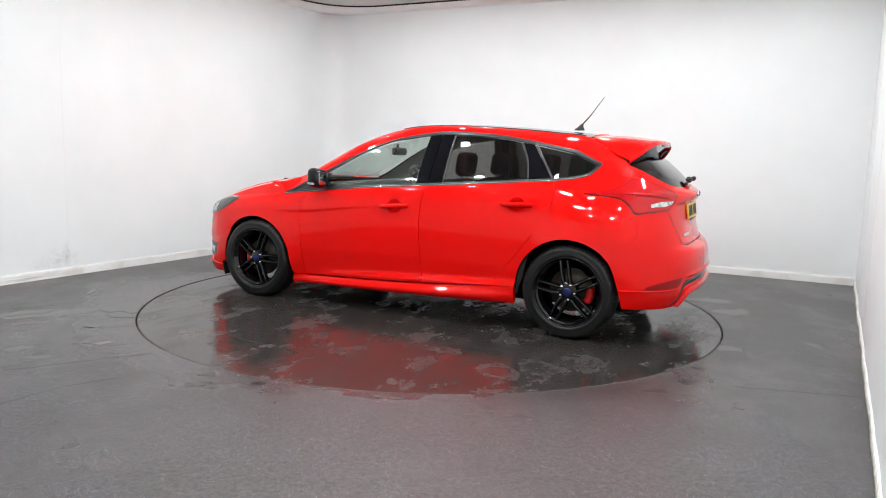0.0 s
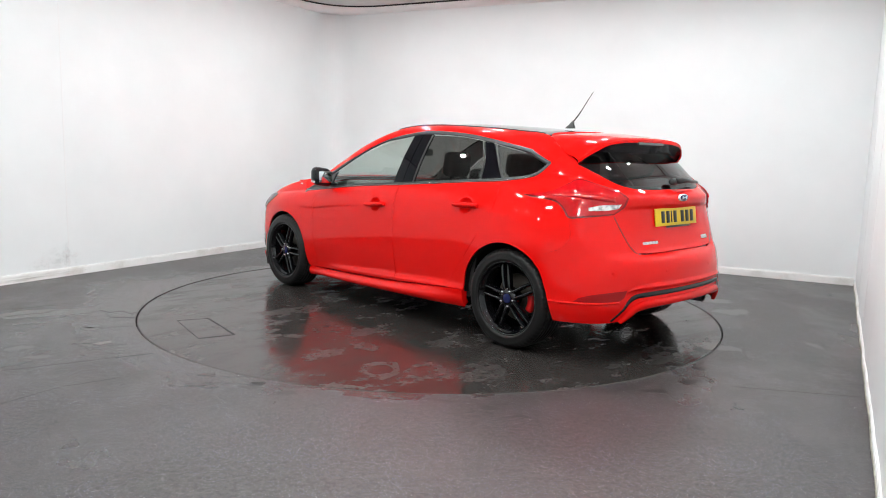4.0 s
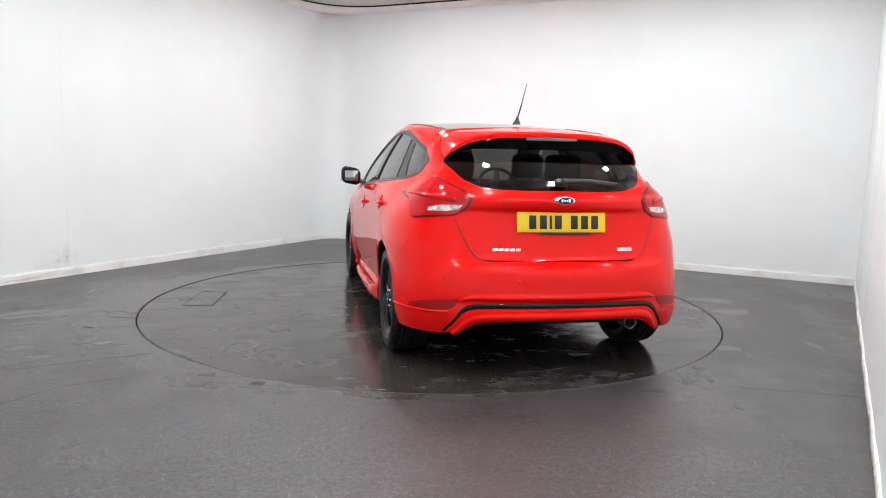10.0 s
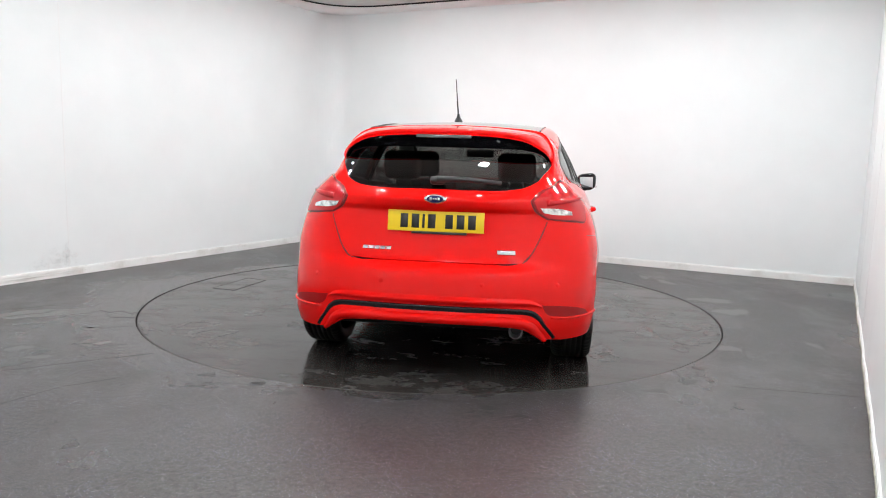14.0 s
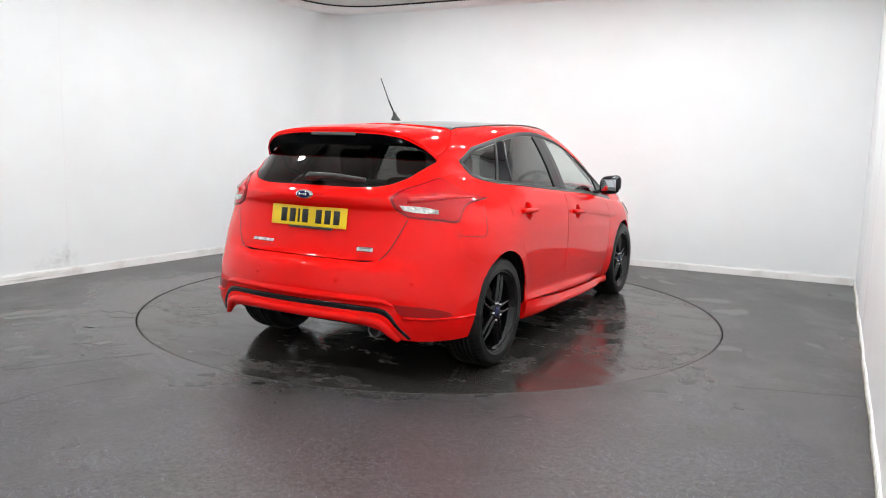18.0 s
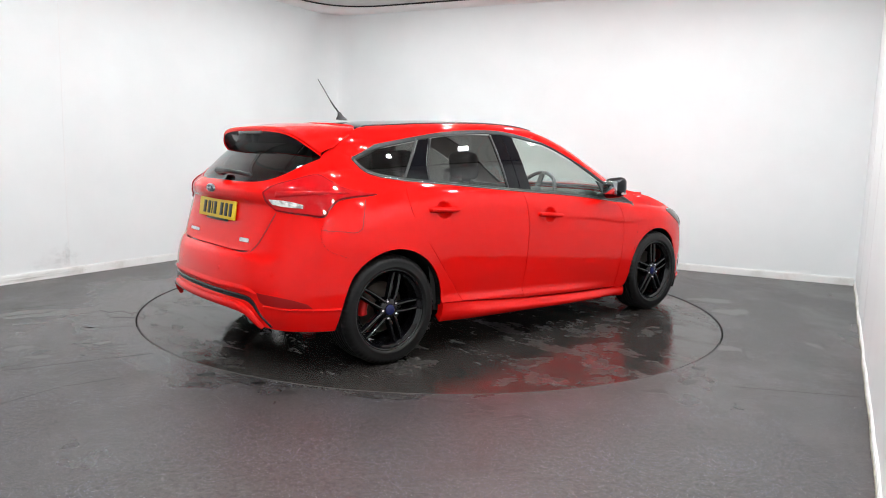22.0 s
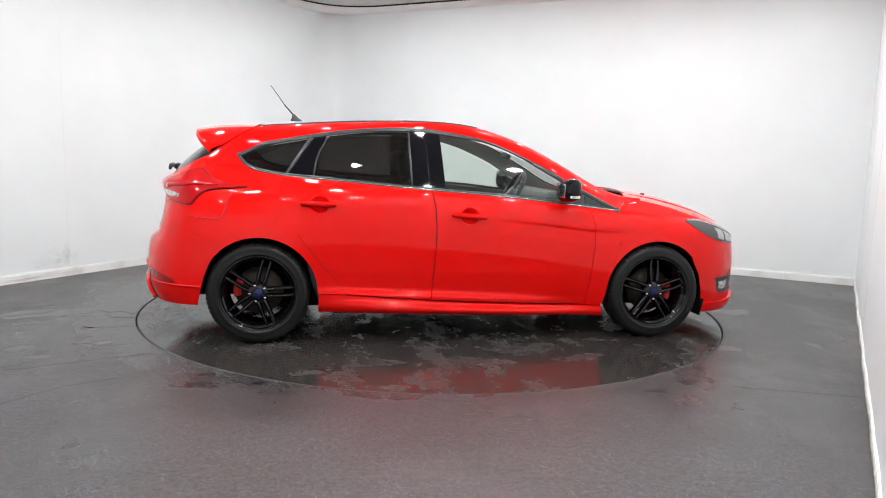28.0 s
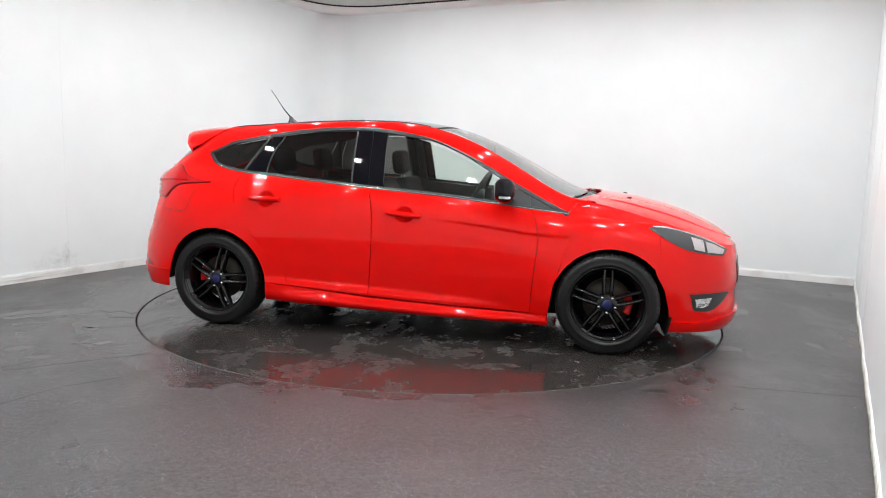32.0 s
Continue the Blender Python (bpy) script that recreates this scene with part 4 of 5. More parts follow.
rounded_box(bm, (0.012, 0.31, 0.018), pose(-1.775, 0, 1.318, 0, 12, 0), 0.004)
part("brake_light", bm, LENS_SMOKE, spoiler, "clear narrow brake light")

# ---- windows and their trim
REVERSING = ([(-1.91, 0.925), (-1.888, 0.912), (-1.855, 0.907), (-1.81, 0.905)], [(-1.922, 0.95), (-1.888, 0.948), (-1.85, 0.942), (-1.805, 0.926)])
for side in (1, -1):
    panel("front_window", GLASS, doors[1, side], side, dict(
        bottom=[(-0.14, 0.99), (0.29, 0.958), (0.67, 0.92)], top=[(-0.165, 1.345), (0.0, 1.318), (0.2, 1.268), (0.42, 1.175), (0.58, 1.085), (0.64, 1.05)],
        right=[(0.668, 0.99)], nu=24, nv=12, lift=-0.008), label="clear front side window", depth=0)
    panel("rear_side_window", GLASS_DARK, doors[0, side], side, dict(
        bottom=[(-0.985, 1.06), (-0.7, 1.038), (-0.36, 1.01)], top=[(-0.9, 1.315), (-0.7, 1.342), (-0.5, 1.353), (-0.375, 1.354)], left=[(-0.965, 1.18)], nu=22, nv=12, lift=-0.008),
        label="dark tinted side window", depth=0)
    panel("quarter_window", GLASS_DARK, car, side, dict(
        bottom=[(-1.445, 1.168), (-1.39, 1.119), (-1.318, 1.095), (-1.247, 1.083), (-1.16, 1.072)], top=[(-1.44, 1.178), (-1.304, 1.242), (-1.104, 1.282), (-1.01, 1.3)], nu=22, nv=10, lift=-0.006),
        label="dark tinted quarter window", depth=0)
    # added black sheet that blocks light through the gap between the pillar panels
    panel("pillar_gap_backing", BLACK, car, side, dict(bottom=[(-0.275, 1.0), (-0.21, 0.996)], top=[(-0.297, 1.358), (-0.232, 1.355)], nu=3, nv=10, lift=-0.016))
    panel("pillar_panel", PILLAR_BLACK, car, side, dict(bottom=[(-0.362, 1.008), (-0.2445, 1.0)], top=[(-0.378, 1.358), (-0.2665, 1.358)], nu=4, nv=10, lift=-0.002))
    panel("pillar_panel", PILLAR_BLACK, car, side, dict(bottom=[(-0.2415, 0.999), (-0.138, 0.99)], top=[(-0.2635, 1.358), (-0.163, 1.346)], nu=4, nv=10, lift=-0.002))
    panel("pillar_panel", PILLAR_BLACK, car, side, dict(bottom=[(-1.145, 1.072), (-0.987, 1.06)], top=[(-0.985, 1.302), (-0.902, 1.315)], right=[(-0.967, 1.18)], nu=6, nv=10, lift=-0.003))
    panel("mirror_triangle", PLASTIC, car, side, dict(bottom=[(0.672, 0.92), (0.82, 0.903)], top=[(0.645, 1.05), (0.81, 0.975)], left=[(0.668, 0.99)], nu=8, nv=8, lift=-0.002))
    panel("wing_triangle", PLASTIC, car, side, dict(bottom=[(0.823, 0.903), (0.94, 0.888), (1.045, 0.876)], top=[(0.813, 0.973), (0.94, 0.917), (1.047, 0.88)], nu=8, nv=6, lift=-0.002))
    band("window_trim", TRIM_LIGHT, car, side, [(-1.0, 1.306), (-1.16, 1.062)], 0.014, 0.002, 16)
    band("window_trim", TRIM, car, side, [(a, b - 0.012) for a, b in WIN_TOP], 0.024, 0.002, 90)
    band("window_trim", TRIM, car, side, [(-1.462, 1.186), (-1.39, 1.111), (-1.318, 1.087), (-1.247, 1.075)] + [(a, b + 0.009) for a, b in BELT], 0.02, 0.002, 90)
    band("window_chrome", SATIN, car, side, [(-1.39, 1.106), (-1.318, 1.082), (-1.247, 1.07)] + [(a, b + 0.003) for a, b in BELT], 0.006, 0.004, 90)
    band("window_guide", TRIM_LIGHT, car, side, [(-0.892, 1.31), (-0.96, 1.18), (-0.983, 1.062)], 0.008, 0.002, 16)
    band("window_guide", TRIM_LIGHT, car, side, [(-0.372, 1.352), (-0.358, 1.012)], 0.01, 0.002, 10)
    # door handles with the scooped hollow behind them
    for which, (x0, x1, z0, z1) in enumerate(HANDLES):
        xm, zm = (x0 + x1) / 2, (z0 + z1) / 2
        line = [(x0, z0), (x0 * .75 + x1 * .25, z0 * .75 + z1 * .25), (xm, zm), (x0 * .25 + x1 * .75, z0 * .25 + z1 * .75), (x1, z1)]
        band("door_handle", RED, doors[which, side], side, line, lambda s: 0.022 + 0.014 * math.sin(math.pi * s) ** 0.4, 0.016, 30, "", 0.016)
    # tail lamp, in a dark gasket
    panel("lamp_gasket", BLACK, car, side, dict(
        bottom=[(-1.905, 0.888), (-1.80, 0.872), (-1.722, 0.868), (-1.69, 0.908), (-1.64, 0.948), (-1.56, 0.965), (-1.45, 0.973), (-1.385, 0.979)],
        top=[(-1.94, 0.985), (-1.90, 1.02), (-1.80, 1.06), (-1.68, 1.088), (-1.635, 1.056), (-1.59, 1.023), (-1.5, 0.998), (-1.385, 0.983)],
        left=[(-1.925, 0.925)], nu=40, nv=14, lift=0.0025), depth=0.012, gap=-0.0014)
    lamp = panel("tail_lamp", LENS_RED, car, side, dict(
        bottom=[(-1.905, 0.888), (-1.80, 0.872), (-1.722, 0.868), (-1.69, 0.908), (-1.64, 0.948), (-1.56, 0.965), (-1.45, 0.973), (-1.385, 0.979)],
        top=[(-1.94, 0.985), (-1.90, 1.02), (-1.80, 1.06), (-1.68, 1.088), (-1.635, 1.056), (-1.59, 1.023), (-1.5, 0.998), (-1.385, 0.983)],
        left=[(-1.925, 0.925)], nu=40, nv=14, lift=0.006), label="dark red tail lamp", depth=0.02, gap=0.001)
    panel("lamp_lens", LENS_BRIGHT, lamp, side, dict(
        bottom=[(-1.903, 0.893), (-1.80, 0.878), (-1.727, 0.874), (-1.694, 0.914), (-1.642, 0.953), (-1.56, 0.97), (-1.45, 0.977), (-1.4, 0.98)],
        top=[(-1.934, 0.984), (-1.896, 1.015), (-1.80, 1.054), (-1.684, 1.081), (-1.64, 1.05), (-1.59, 1.018), (-1.5, 0.995), (-1.4, 0.9835)],
        left=[(-1.921, 0.928)], nu=40, nv=14, lift=0.009), label="bright red lens of the tail lamp", depth=0.004)
    band("light_guide", LENS_BRIGHT, lamp, side, [(-1.9, 0.975), (-1.8, 0.985), (-1.7, 0.99), (-1.56, 0.985)], lambda t: 0.03 * (1 - t) + 0.006, 0.01, 30, "", 0.006)
    panel("reversing_light", LENS_CLEAR, lamp, side, dict(bottom=REVERSING[0], top=REVERSING[1], nu=14, nv=6, lift=0.012), label="clear white reversing light", depth=0.006)
    # headlamp
    lamp = panel("headlamp", LENS_DARK, car, side, dict(
        bottom=[(1.549, 0.8), (1.643, 0.742), (1.767, 0.68), (1.876, 0.652), (2.02, 0.628)], top=[(1.552, 0.806), (1.66, 0.806), (1.788, 0.777), (1.914, 0.735), (2.055, 0.668)], nu=30, nv=10, lift=0.005),
        label="headlamp with a dark housing", depth=0.02)
    panel("headlamp_reflector", REFLECTOR, lamp, side, dict(bottom=[(1.825, 0.678), (1.86, 0.668), (1.895, 0.662)], top=[(1.80, 0.752), (1.84, 0.742), (1.88, 0.731)], nu=8, nv=6, lift=0.008), depth=0.004)
    panel("headlamp_reflector", REFLECTOR, lamp, side, dict(bottom=[(1.91, 0.657), (1.96, 0.649), (2.015, 0.64)], top=[(1.892, 0.724), (1.95, 0.707), (2.03, 0.668)], nu=8, nv=6, lift=0.008), depth=0.004)
    band("daytime_light_strip", REFLECTOR, lamp, side, [(1.575, 0.808), (1.66, 0.804), (1.788, 0.774), (1.914, 0.731), (2.03, 0.678)], 0.009, 0.008, 30)
    band("tailgate_seam", BLACK, tailgate, side, [("r", 0.44, 0.6505), ("r", 0.468, 0.659), ("r", 0.499, 0.686), ("r", 0.545, 0.765), ("r", 0.59, 0.876)], 0.0045, 0.0008, 40)
    # fog lamp pocket
    pocket = panel("fog_lamp_pocket", PLASTIC, car, side, dict(bottom=[(1.832, 0.38), (1.85, 0.3), (1.9, 0.287), (1.97, 0.29), (2.05, 0.34)], top=[(1.812, 0.402), (1.9, 0.403), (2.0, 0.402), (2.1, 0.393)], nu=16, nv=8, lift=0.003), label="black fog lamp pocket", depth=0.01)
    panel("fog_lamp", REFLECTOR, pocket, side, dict(bottom=[(1.862, 0.318), (1.91, 0.312), (1.945, 0.325)], top=[(1.852, 0.372), (1.91, 0.374), (1.965, 0.374)], nu=10, nv=6, lift=0.006), depth=0.006)
    # front splitter
    panel("front_splitter", RED, car, side, dict(bottom=[(1.70, 0.163), (1.95, 0.158), ("f", 0.45, 0.153), ("f", 0.0, 0.153)], top=[(1.702, 0.228), (1.95, 0.228), ("f", 0.5, 0.245), ("f", 0.0, 0.24)], nu=30, nv=6, lift=0.016), depth=0.03)
    # rear bumper: reflector pocket and the black line that turns down at the corner
    panel("rear_reflector", REFLEX, car, side, dict(bottom=[("r", 0.63, 0.386), ("r", 0.72, 0.379), (-1.815, 0.378)], top=[("r", 0.58, 0.448), ("r", 0.7, 0.436), ("r", 0.77, 0.422), (-1.84, 0.402)], left=[("r", 0.604, 0.402)], nu=18, nv=8, lift=0.003), label="dark red reflector", depth=0.01)
    # crease of the bumper corner
    band("bumper_corner_trim", RED, car, side, [("r", 0.63, 0.377), ("r", 0.72, 0.371), ("r", 0.8, 0.37), (-1.67, 0.366)], 0.014, 0.004, 30, "", 0.005)
panel("fuel_flap_seam", BLACK, car, -1, dict(bottom=[(-1.746, 0.794), (-1.641, 0.786), (-1.56, 0.782), (-1.53, 0.802), (-1.514, 0.849), (-1.473, 0.955)], top=[(-1.746, 0.7965), (-1.641, 0.7885), (-1.562, 0.7845), (-1.533, 0.803), (-1.5175, 0.849), (-1.4765, 0.955)], nu=50, nv=1, lift=0.0012), depth=0, gap=0)
band("bumper_insert", WHEEL_BLACK, car, 0, [("r", 0.0, 0.408), ("r", 0.25, 0.408), ("r", 0.42, 0.406), ("r", 0.52, 0.398), ("r", 0.56, 0.376), ("r", 0.6, 0.325), ("r", 0.648, 0.258)], lambda t: 0.044 - 0.02 * min(1.0, max(0.0, t - 0.6) / 0.12), 0.006, 60, "gloss black insert of the rear bumper", 0.0, 0.0045)
band("bumper_ridge", RED, car, 0, [("r", 0.0, 0.462), ("r", 0.25, 0.462), ("r", 0.42, 0.461), ("r", 0.52, 0.458), ("r", 0.58, 0.44)], lambda t: 0.06 * (1 - t ** 6) + 0.004, 0.005, 60, "", 0.011, 0.0, True)
band("bumper_lip", RED, car, 0, [("r", 0.0, 0.36), ("r", 0.25, 0.36), ("r", 0.42, 0.357), ("r", 0.5, 0.345), ("r", 0.535, 0.325), ("r", 0.565, 0.29), ("r", 0.6, 0.255)], lambda t: 0.05 - 0.026 * max(0.0, t - 0.6) / 0.4, 0.01, 60, "", 0.01)
for side, y in ((1, 0.27), (-1, 0.27), (1, 0.66), (-1, 0.66)):
    u = along("r", y, 0.55)
    p, q = on_skin(u, 0.55, side, 0.0), on_skin(u, 0.55, side, 0.01)
    face = (q - p).normalized().to_track_quat("Z", "Y").to_matrix().to_4x4()
    bm = bmesh.new()
    lathe(bm, [(0.0125, -0.004), (0.0125, 0.0006), (0.0114, 0.0007), (0.0111, 0.0)], 20, Matrix.Translation(p) @ face)
    sensor = part("parking_sensor", bm, RED, car)
    bm = bmesh.new()
    lathe(bm, [(0.011, 0.0), (0.0106, 0.0006), (0.0, 0.0008)], 20, Matrix.Translation(p) @ face)
    part("sensor_face", bm, RED, sensor)
both_halves("grille", PLASTIC, car, dict(bottom=[("f", 0.33, 0.42), ("f", 0.2, 0.4), ("f", 0.0, 0.4)], top=[("f", 0.39, 0.56), ("f", 0.2, 0.59), ("f", 0.0, 0.59)], nu=16, nv=8, lift=0.004), label="black front grille", depth=0.01)


# ---- wheels
def wheel(x, side, spin):
    hub = Vector((x, side * 0.765, 0.318))
    m = Matrix.Translation(hub) @ pose(0, 0, 0, -90 * side, 0, 0) @ pose(0, 0, 0, 0, 0, spin)
    bm = bmesh.new()
    lathe(bm, [(0.232, -0.105), (0.242, -0.1), (0.243, 0.096), (0.238, 0.104), (0.231, 0.102), (0.227, 0.094), (0.222, 0.083), (0.213, 0.078), (0.209, 0.07), (0.207, 0.05), (0.199, 0.034), (0.197, 0.0), (0.195, -0.09)], 72, m)
    rim = part("wheel", bm, WHEEL_BLACK, car, "gloss black five-spoke alloy wheel")
    bm = bmesh.new()
    prof = [(0.236, 0.1), (0.244, 0.109), (0.25, 0.113), (0.256, 0.1135), (0.258, 0.112), (0.28, 0.1165), (0.298, 0.113), (0.308, 0.105), (0.316, 0.095), (0.321, 0.08)]
    for k in range(5):
        w = 0.06 - 0.03 * k
        prof += [(0.322, w + 0.008), (0.315, w + 0.005), (0.315, w - 0.002), (0.322, w - 0.005)]
    prof += [(0.321, -0.08), (0.316, -0.096), (0.302, -0.111), (0.28, -0.118), (0.25, -0.112), (0.236, -0.1)]
    lathe(bm, prof, 192, m)
    # shoulder blocks of the tread
    back = m.inverted()
    for v in bm.verts:
        q = back @ v.co
        r = math.hypot(q.x, q.y)
        if r > 0.306 and abs(q.z) > 0.06 and round(math.atan2(q.y, q.x) / (2 * math.pi) * 192) % 3 == 0:
            k = (r - 0.005) / r
            v.co = m @ Vector((q.x * k, q.y * k, q.z - 0.003 * math.copysign(1, q.z)))
    part("tyre", bm, TYRE, rim, "black rubber tyre")
    for k in range(5):
        for s in (-1, 1):
            bm = bmesh.new()
            sec = []
            for i in range(9):
                t = i / 8
                r = 0.045 + (0.228 - 0.045) * t
                off = s * (0.019 + 0.006 * math.sin(2.6 * t))
                wid = 0.012 + 0.0045 * (1 - t) ** 2
                top = 0.088 - 0.012 * t * t + (0.006 if 0.1 < t < 0.95 else 0)
                low = top - 0.035
                sec.append([bm.verts.new((r, off - wid * math.cos(q), low + 0.035 * max(0.0, math.sin(q)) ** 0.7)) for q in [math.pi * j / 8 for j in range(9)]])
            for a, b in zip(sec, sec[1:]):
                for j in range(8):
                    bm.faces.new((a[j], b[j], b[j + 1], a[j + 1]))
            bmesh.ops.transform(bm, matrix=m @ pose(0, 0, 0, 0, 0, 72 * k), verts=bm.verts)
            bmesh.ops.recalc_face_normals(bm, faces=bm.faces)
            part("spoke", bm, WHEEL_BLACK, rim)
        bm = bmesh.new()
        lathe(bm, [(0.009, 0.07), (0.009, 0.095), (0.006, 0.098), (0, 0.098)], 10, m @ pose(0.052 * math.cos(radians(72 * k + 36)), 0.052 * math.sin(radians(72 * k + 36)), 0))
        part("wheel_nut", bm, CHROME, rim)
    bm = bmesh.new()
    lathe(bm, [(0.068, 0.03), (0.07, 0.075), (0.062, 0.088), (0.034, 0.09), (0, 0.09)], 32, m)
    part("hub", bm, WHEEL_BLACK, rim)
    bm = bmesh.new()
    lathe(bm, [(0.031, 0.088), (0.031, 0.096), (0.027, 0.099), (0, 0.1)], 28, m)
    part("hub_cap", bm, BLUE, rim, "dark blue hub cap")
    bm = bmesh.new()
    lathe(bm, [(0.05, -0.03), (0.15, -0.03), (0.15, -0.005), (0.05, -0.005)], 48, m)
    part("brake_disc", bm, DISC, rim, "dull brown brake disc")
    bm = bmesh.new()
    rows = []
    for i in range(13):
        a = radians(-27 + 54 * i / 12) if x > 0 else radians(150 + 42 * i / 12)
        rows.append([bm.verts.new((r * math.cos(a), r * math.sin(a), h)) for r, h in ((0.112, -0.04), (0.112, 0.02), (0.122, 0.03), (0.146, 0.03), (0.158, 0.02), (0.158, -0.04))])
    grid_faces(bm, rows, False)
    bm.faces.new(rows[0])
    bm.faces.new(rows[-1][::-1])
    bmesh.ops.recalc_face_normals(bm, faces=bm.faces)
    bmesh.ops.transform(bm, matrix=Matrix.Translation(hub) @ pose(0, 0, 0, -90 * side, 0, 0), verts=bm.verts)
    part("brake_caliper", bm, CALIPER, rim, "bright red brake caliper")


for x, side, spin in ((1.324, 1, 36), (1.324, -1, 18), (-1.324, 1, 64), (-1.324, -1, 3)):
    wheel(x, side, spin)
    # wheel arch liner
    bm = bmesh.new()
    c = ARCH_REAR if x < 0 else ARCH_FRONT
    rows = []
    for i in range(29):
        a = radians((-24 if x > 0 else -2) + (206 if x > 0 else 184) * i / 28)
        u, w = c[0] + 0.37 * math.cos(a), c[1] + 0.37 * math.sin(a)
        edge_y = min(0.86, abs(on_skin(along("x", u, w), w, side).y) - 0.014)
        rows.append([bm.verts.new((c[0] + r * math.cos(a), side * y, c[1] + r * math.sin(a))) for r, y in ((0.368, edge_y), (0.375, 0.55), (0.05, 0.54))])
    grid_faces(bm, rows, False)
    part("wheel_arch_liner", bm, PLASTIC_DARK, car)
for side in (1, -1):
    bm = bmesh.new()
    rounded_box(bm, (0.012, 0.16, 0.12), pose(1.70, side * 0.75, 0.2, 0, 12, 0), 0.004)
    part("mud_flap", bm, PLASTIC_DARK, car)

# ---- mirrors
for side in (1, -1):
    bm = bmesh.new()
    rounded_box(bm, (0.125, 0.17, 0.15), None, 0.05, 5)
    for v in bm.verts:
        k = max(0.0, v.co.x / 0.0725)
        v.co.y *= 1 - 0.22 * k * k
        v.co.z *= 1 - 0.18 * k * k
        v.co.z += 0.015 * (v.co.y * side / 0.1)
        v.co.x -= 0.1 * max(0.0, v.co.y * side) * (0.5 if v.co.x > 0 else 0)
    bmesh.ops.transform(bm, matrix=pose(MIRROR[0], side * MIRROR[1], MIRROR[2], 0, 0, side * -8), verts=bm.verts)
    bmesh.ops.recalc_face_normals(bm, faces=bm.faces)
    mirror = part("door_mirror", bm, GLOSS_BLACK, car, "gloss black door mirror")
    bm = bmesh.new()
    rounded_box(bm, (0.07, 0.12, 0.03), pose(MIRROR[0] + 0.015, side * (MIRROR[1] - 0.1), MIRROR[2] - 0.055, side * 12, 0, 0), 0.012)
    part("mirror_arm", bm, PLASTIC, mirror)
    bm = bmesh.new()
    rounded_box(bm, (0.006, 0.115, 0.092), pose(MIRROR[0] - 0.0615, side * MIRROR[1], MIRROR[2], 0, 0, side * -8), 0.0025, 2)
    part("mirror_glass", bm, MIRROR_GLASS, mirror)
    bm = bmesh.new()
    rounded_box(bm, (0.07, 0.022, 0.017), pose(MIRROR[0] + 0.01, side * (MIRROR[1] + 0.073), MIRROR[2] - 0.038, 0, 0, side * -20), 0.006)
    part("indicator", bm, LENS_CLEAR, mirror)

# ---- roof aerial
bm = bmesh.new()
lathe(bm, [(0.034, 0.0), (0.03, 0.01), (0.016, 0.028), (0.009, 0.05), (0.0, 0.052)], 20)
for v in bm.verts:
    v.co = Vector((v.co.x * 1.25 - v.co.z * 0.45, v.co.y * 0.8, v.co.z))
bmesh.ops.transform(bm, matrix=pose(-1.12, 0, 1.424), verts=bm.verts)
aerial = part("aerial", bm, PLASTIC, car, "black roof aerial with a whip rod")
bm = bmesh.new()
tube(bm, [(-1.14, 0, 1.465), (-1.19, 0, 1.52), (-1.21, 0, 1.545)], 0.0055, 8, 0.8)
tube(bm, [(-1.21, 0, 1.545), (-1.25, 0, 1.602), (-1.302, 0, 1.673)], 0.0035, 8, 0.7)
part("aerial_rod", bm, PLASTIC, aerial)

# ---- number plate, badges, wiper, exhaust
PLATE = pose(-1.988, 0, 0.863, 90, 0, -90) @ pose(0, 0, 0, -8, 0, 0)
bm = bmesh.new()
rounded_box(bm, (0.52, 0.111, 0.008), PLATE, 0.003, 2)
plate = part("number_plate", bm, YELLOW, car, "yellow number plate")
xs = -0.195
for w in (0.05, 0.05, 0.016, 0.05, None, 0.05, 0.05, 0.05):
    if w is None:
        xs += 0.033
        continue
    bm = bmesh.new()
    rounded_box(bm, (w * 0.82, 0.075, 0.003), PLATE @ pose(xs + w / 2, 0, 0.005), 0.001, 1)
    part("plate_bar", bm, BLACK, plate)
    xs += w + 0.011
bm = bmesh.new()
rounded_box(bm, (0.3, 0.012, 0.01), PLATE @ pose(0.02, -0.062, 0.002), 0.003, 1)
part("plate_holder", bm, PLASTIC, plate)
bm = bmesh.new()
lathe(bm, [(0, 0.012), (0.03, 0.011), (0.046, 0.008), (0.05, 0.0)], 36, pose(-2.024, 0, 0.985, 0, -90, 0) @ pose(0, 0, 0, 0, 0, 0))
for v in bm.verts:
    v.co.y *= 1.2
    v.co.z = 0.985 + (v.co.z - 0.985) * 0.5
badge = part("badge", bm, CHROME, car, "oval chrome and blue badge")
bm = bmesh.new()
lathe(bm, [(0, 0.0145), (0.025, 0.0137), (0.0365, 0.0115)], 36, pose(-2.024, 0, 0.985, 0, -90, 0))
for v in bm.verts:
    v.co.y *= 1.2
    v.co.z = 0.985 + (v.co.z - 0.985) * 0.5
part("badge_field", bm, BLUE, badge)
for y, w, h in ((0.022, 0.012, 0.018), (0.007, 0.01, 0.01), (-0.006, 0.01, 0.01), (-0.02, 0.012, 0.017)):
    bm = bmesh.new()
    rounded_box(bm, (0.002, w, h), pose(-2.039, y, 0.985, 0, 0, 0), 0.0008, 1)
    part("badge_script", bm, CHROME, badge)
for k, w in enumerate((0.03, 0.028, 0.028, 0.028, 0.026)):
    y = 0.395 - 0.033 * k
    band("model_badge", CHROME, car, 1, [("r", y, 0.712), ("r", y - w, 0.712)], 0.02, 0.003, 4)
band("trim_badge", CHROME, car, -1, [("r", 0.335, 0.712), ("r", 0.43, 0.712)], 0.026, 0.004, 6)
bm = bmesh.new()
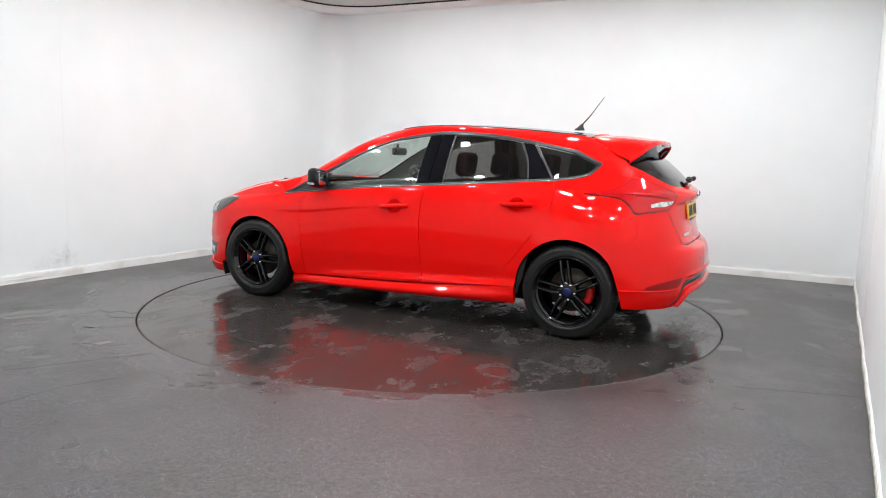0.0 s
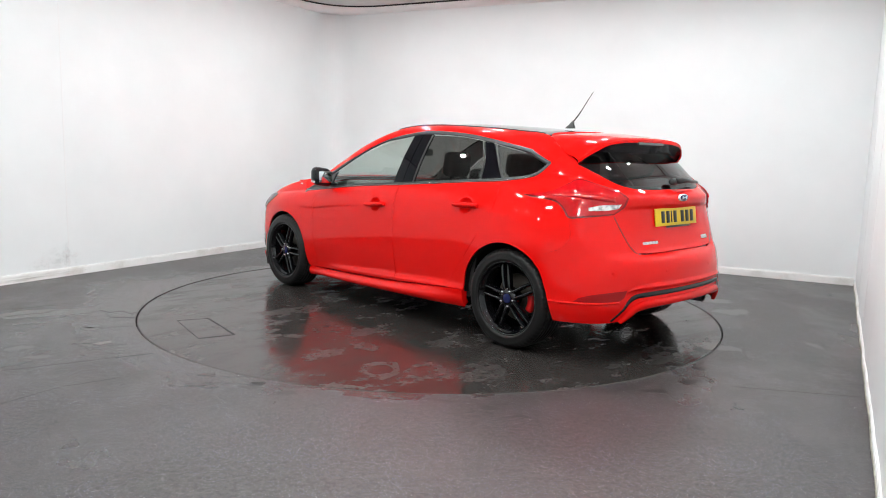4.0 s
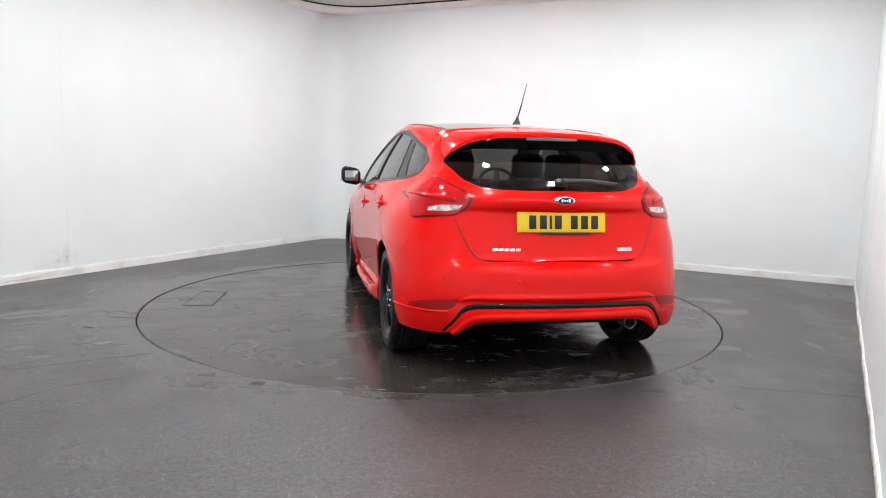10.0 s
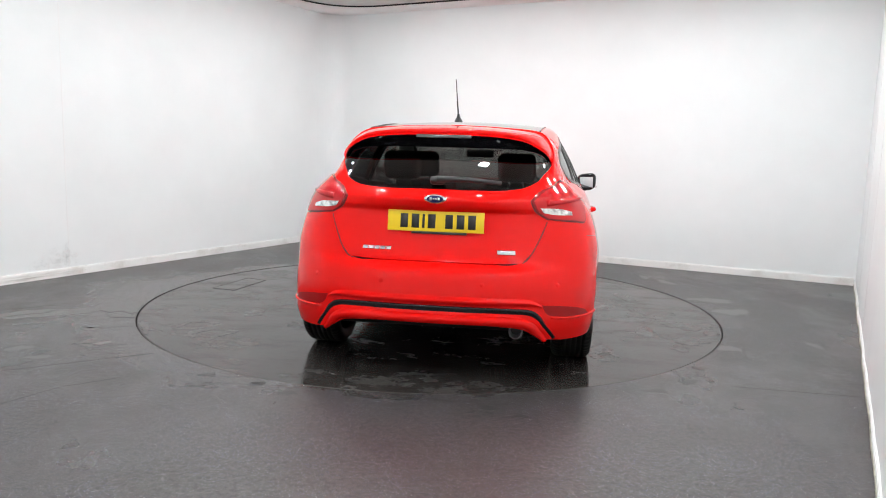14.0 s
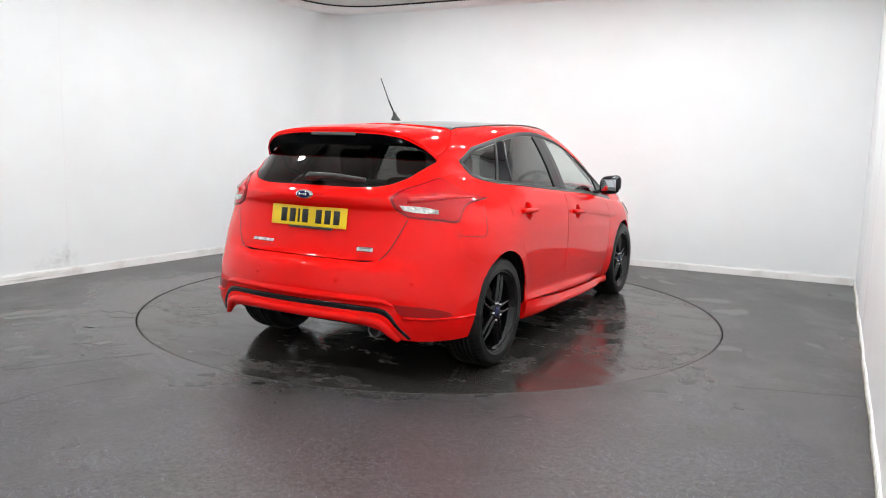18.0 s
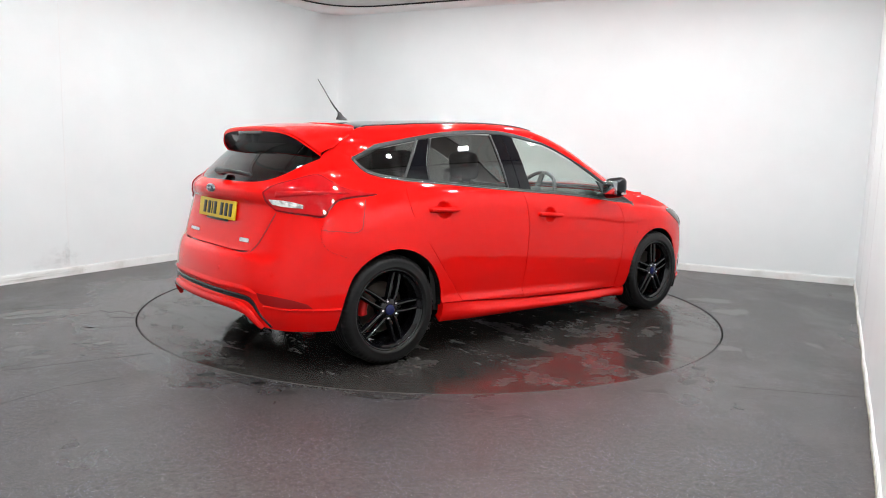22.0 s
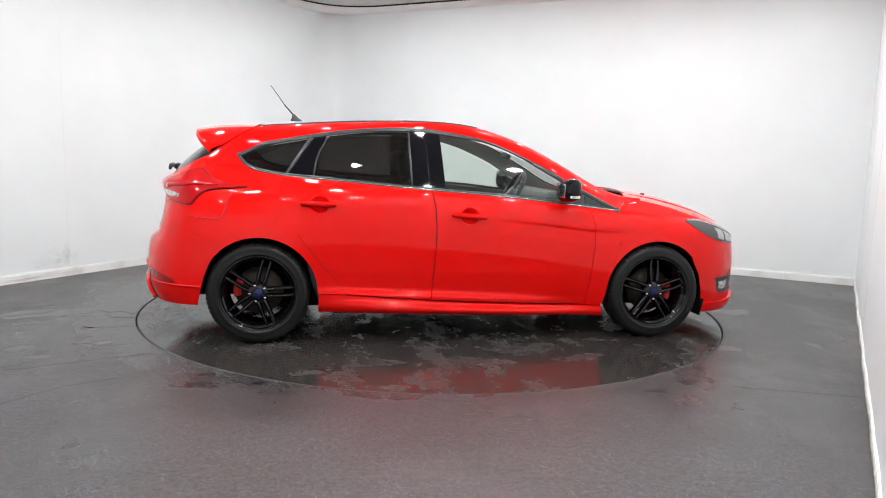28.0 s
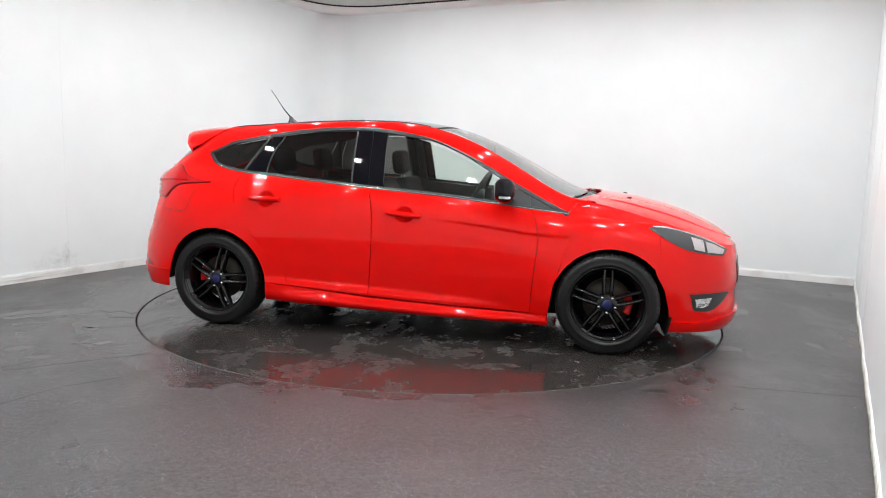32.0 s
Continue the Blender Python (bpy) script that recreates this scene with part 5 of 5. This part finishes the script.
rounded_box(bm, (0.045, 0.08, 0.04), pose(-1.955, 0.0, 1.08, 0, -35, 0), 0.016)
wiper = part("rear_wiper", bm, PLASTIC, car, "black rear wiper")
bm = bmesh.new()
tube(bm, [(-1.985, 0.0, 1.088), (-1.972, -0.15, 1.09), (-1.938, -0.34, 1.074)], 0.018, 10, 0.6)
part("wiper_arm", bm, PLASTIC, wiper)
bm = bmesh.new()
lathe(bm, [(0.031, 0.165), (0.035, 0.168), (0.038, 0.163), (0.038, 0.0), (0.032, 0.0), (0.031, 0.165)], 32, pose(-1.83, -0.448, 0.284, 0, -90, 0))
part("exhaust_pipe", bm, PIPE, car, "chrome exhaust tip")
bm = bmesh.new()
lathe(bm, [(0.0, 0.06), (0.031, 0.06)], 24, pose(-1.86, -0.448, 0.284, 0, -90, 0))
part("exhaust_bore", bm, BLACK, car)
for s in (-1, 1):
    bm = bmesh.new()
    tube(bm, [(1.225, 0.22 * s - 0.25, 0.968), (1.215, 0.22 * s - 0.05, 0.98), (1.185, 0.22 * s + 0.3, 0.974)], 0.009, 8, 0.6)
    part("front_wiper", bm, PLASTIC, car, "black windscreen wiper")
for y in (-0.3, 0.3):
    bm = bmesh.new()
    rounded_box(bm, (0.03, 0.02, 0.012), pose(1.45, y, 0.958), 0.004, 2)
    part("washer_jet", bm, PLASTIC, car)

# ---- inner body
bm = bmesh.new()
rounded_box(bm, (3.0, 1.16, 0.34), pose(0.05, 0, 0.34), 0.04)
rounded_box(bm, (0.5, 1.25, 0.2), pose(-1.66, 0, 0.36), 0.04)
rounded_box(bm, (0.4, 1.1, 0.2), pose(1.7, 0, 0.29), 0.04)
rounded_box(bm, (1.72, 1.6, 0.08), pose(0, 0, 0.21), 0.02)
part("underbody", bm, PLASTIC_DARK, car)
bm = bmesh.new()
for side in (1, -1):
    patch(bm, side, bottom=[(-0.95, 0.24), (0.0, 0.2), (0.95, 0.18)], top=[(-1.15, 1.055), (-0.233, 1.0), (0.29, 0.962), (0.7, 0.92), (0.95, 0.88)], nu=20, nv=12, lift=-0.06)
    a = [on_skin(p.x, p.y, side, -0.06) for p in smooth_line([unrolled(p) for p in [(-1.15, 1.055), (-0.233, 1.0), (0.29, 0.962), (0.7, 0.92), (0.95, 0.88)]], 24)]
    b = [on_skin(p.x, p.y, side, -0.013) for p in smooth_line([unrolled(p) for p in [(-1.15, 1.05), (-0.233, 0.982), (0.29, 0.945), (0.7, 0.9), (0.95, 0.87)]], 24)]
    grid_faces(bm, [[bm.verts.new(p + Vector((0, 0, z))), bm.verts.new(p.lerp(q, 0.5) + Vector((0, 0, z + 0.004))), bm.verts.new(q)] for p, q, z in zip(a, b, [0.0] * 25)], side < 0)
    patch(bm, side, bottom=[("r", 0.0, 0.35), ("r", 0.4, 0.35), (-1.75, 0.4)], top=[("r", 0.0, 1.0), ("r", 0.4, 1.0), (-1.75, 1.0)], nu=16, nv=10, lift=-0.06)
part("inner_shell", bm, TRIM_DARK, car)
bm = bmesh.new()
rounded_box(bm, (0.45, 1.4, 0.3), pose(0.86, 0, 0.80, 0, 8, 0), 0.08)
part("dashboard", bm, TRIM_DARK, car)
bm = bmesh.new()
rounded_box(bm, (0.42, 1.15, 0.03), pose(-1.55, 0, 1.0), 0.01)
part("parcel_shelf", bm, TRIM_DARK, car)
bm = bmesh.new()
crowned(bm, edge_part(-1.3, 0.15, 20))
for v in bm.verts:
    v.co.z -= 0.035
part("headlining", bm, HEADLINING, car)


def seat(x, y, wide=0.5, tall=0.62):
    bm = bmesh.new()
    rounded_box(bm, (0.5, wide, 0.16), pose(x + 0.22, y, 0.47, 0, -6, 0), 0.06)
    rounded_box(bm, (0.16, wide, tall), pose(x - 0.06, y, 0.72, 0, -14, 0), 0.06)
    ob = part("seat", bm, FABRIC, car, "dark grey fabric seat")
    for k in ((0,) if wide < 0.8 else (-0.38, 0.38)):
        bm = bmesh.new()
        rounded_box(bm, (0.1, 0.25, 0.19), pose(x - 0.17, y + k, 1.14, 0, -8, 0), 0.045)
        part("headrest", bm, FABRIC, ob)
        for d in (-0.05, 0.05):
            bm = bmesh.new()
            tube(bm, [(x - 0.14, y + k + d, 0.96), (x - 0.16, y + k + d, 1.08)], 0.006, 8)
            part("headrest_post", bm, CHROME, ob)


seat(-0.17, 0.36)
seat(-0.17, -0.36)
seat(-0.85, 0, 1.25, 0.56)
bm = bmesh.new()
ring = [Vector((0.185 * math.cos(2 * math.pi * i / 32), 0.185 * math.sin(2 * math.pi * i / 32), 0)) for i in range(33)]
tube(bm, ring, 0.015, 8)
rounded_box(bm, (0.36, 0.05, 0.02), None, 0.008)
lathe(bm, [(0.0, 0.03), (0.06, 0.02), (0.07, -0.02), (0.0, -0.06)], 20)
bmesh.ops.transform(bm, matrix=pose(0.41, -0.36, 0.93, 0, -62, 0), verts=bm.verts)
part("steering_wheel", bm, PLASTIC, car)
bm = bmesh.new()
rounded_box(bm, (0.03, 0.24, 0.065), pose(0.46, 0, 1.225, 0, 0, 0), 0.02)
tube(bm, [(0.47, 0, 1.225), (0.48, 0, 1.265), (0.475, 0, 1.285)], 0.012, 8)
part("interior_mirror", bm, PLASTIC, car)


# ---------------------------------------------------------------- what moves
TURN_START, TURN_RATE = -26.2, -5.188


def motions():
    rows_car, rows_table = [], []
    for i in range(17):
        t = 2.0 * i
        a = TURN_START + TURN_RATE * t + 180
        spin = pose(0, 0, 0, 0, 0, a)
        rows_car.append((t, spin @ pose(0.043, -0.313, 0)))
        rows_table.append((t, spin))
    walk(car, rows_car)
    walk(turntable, rows_table)


motions()
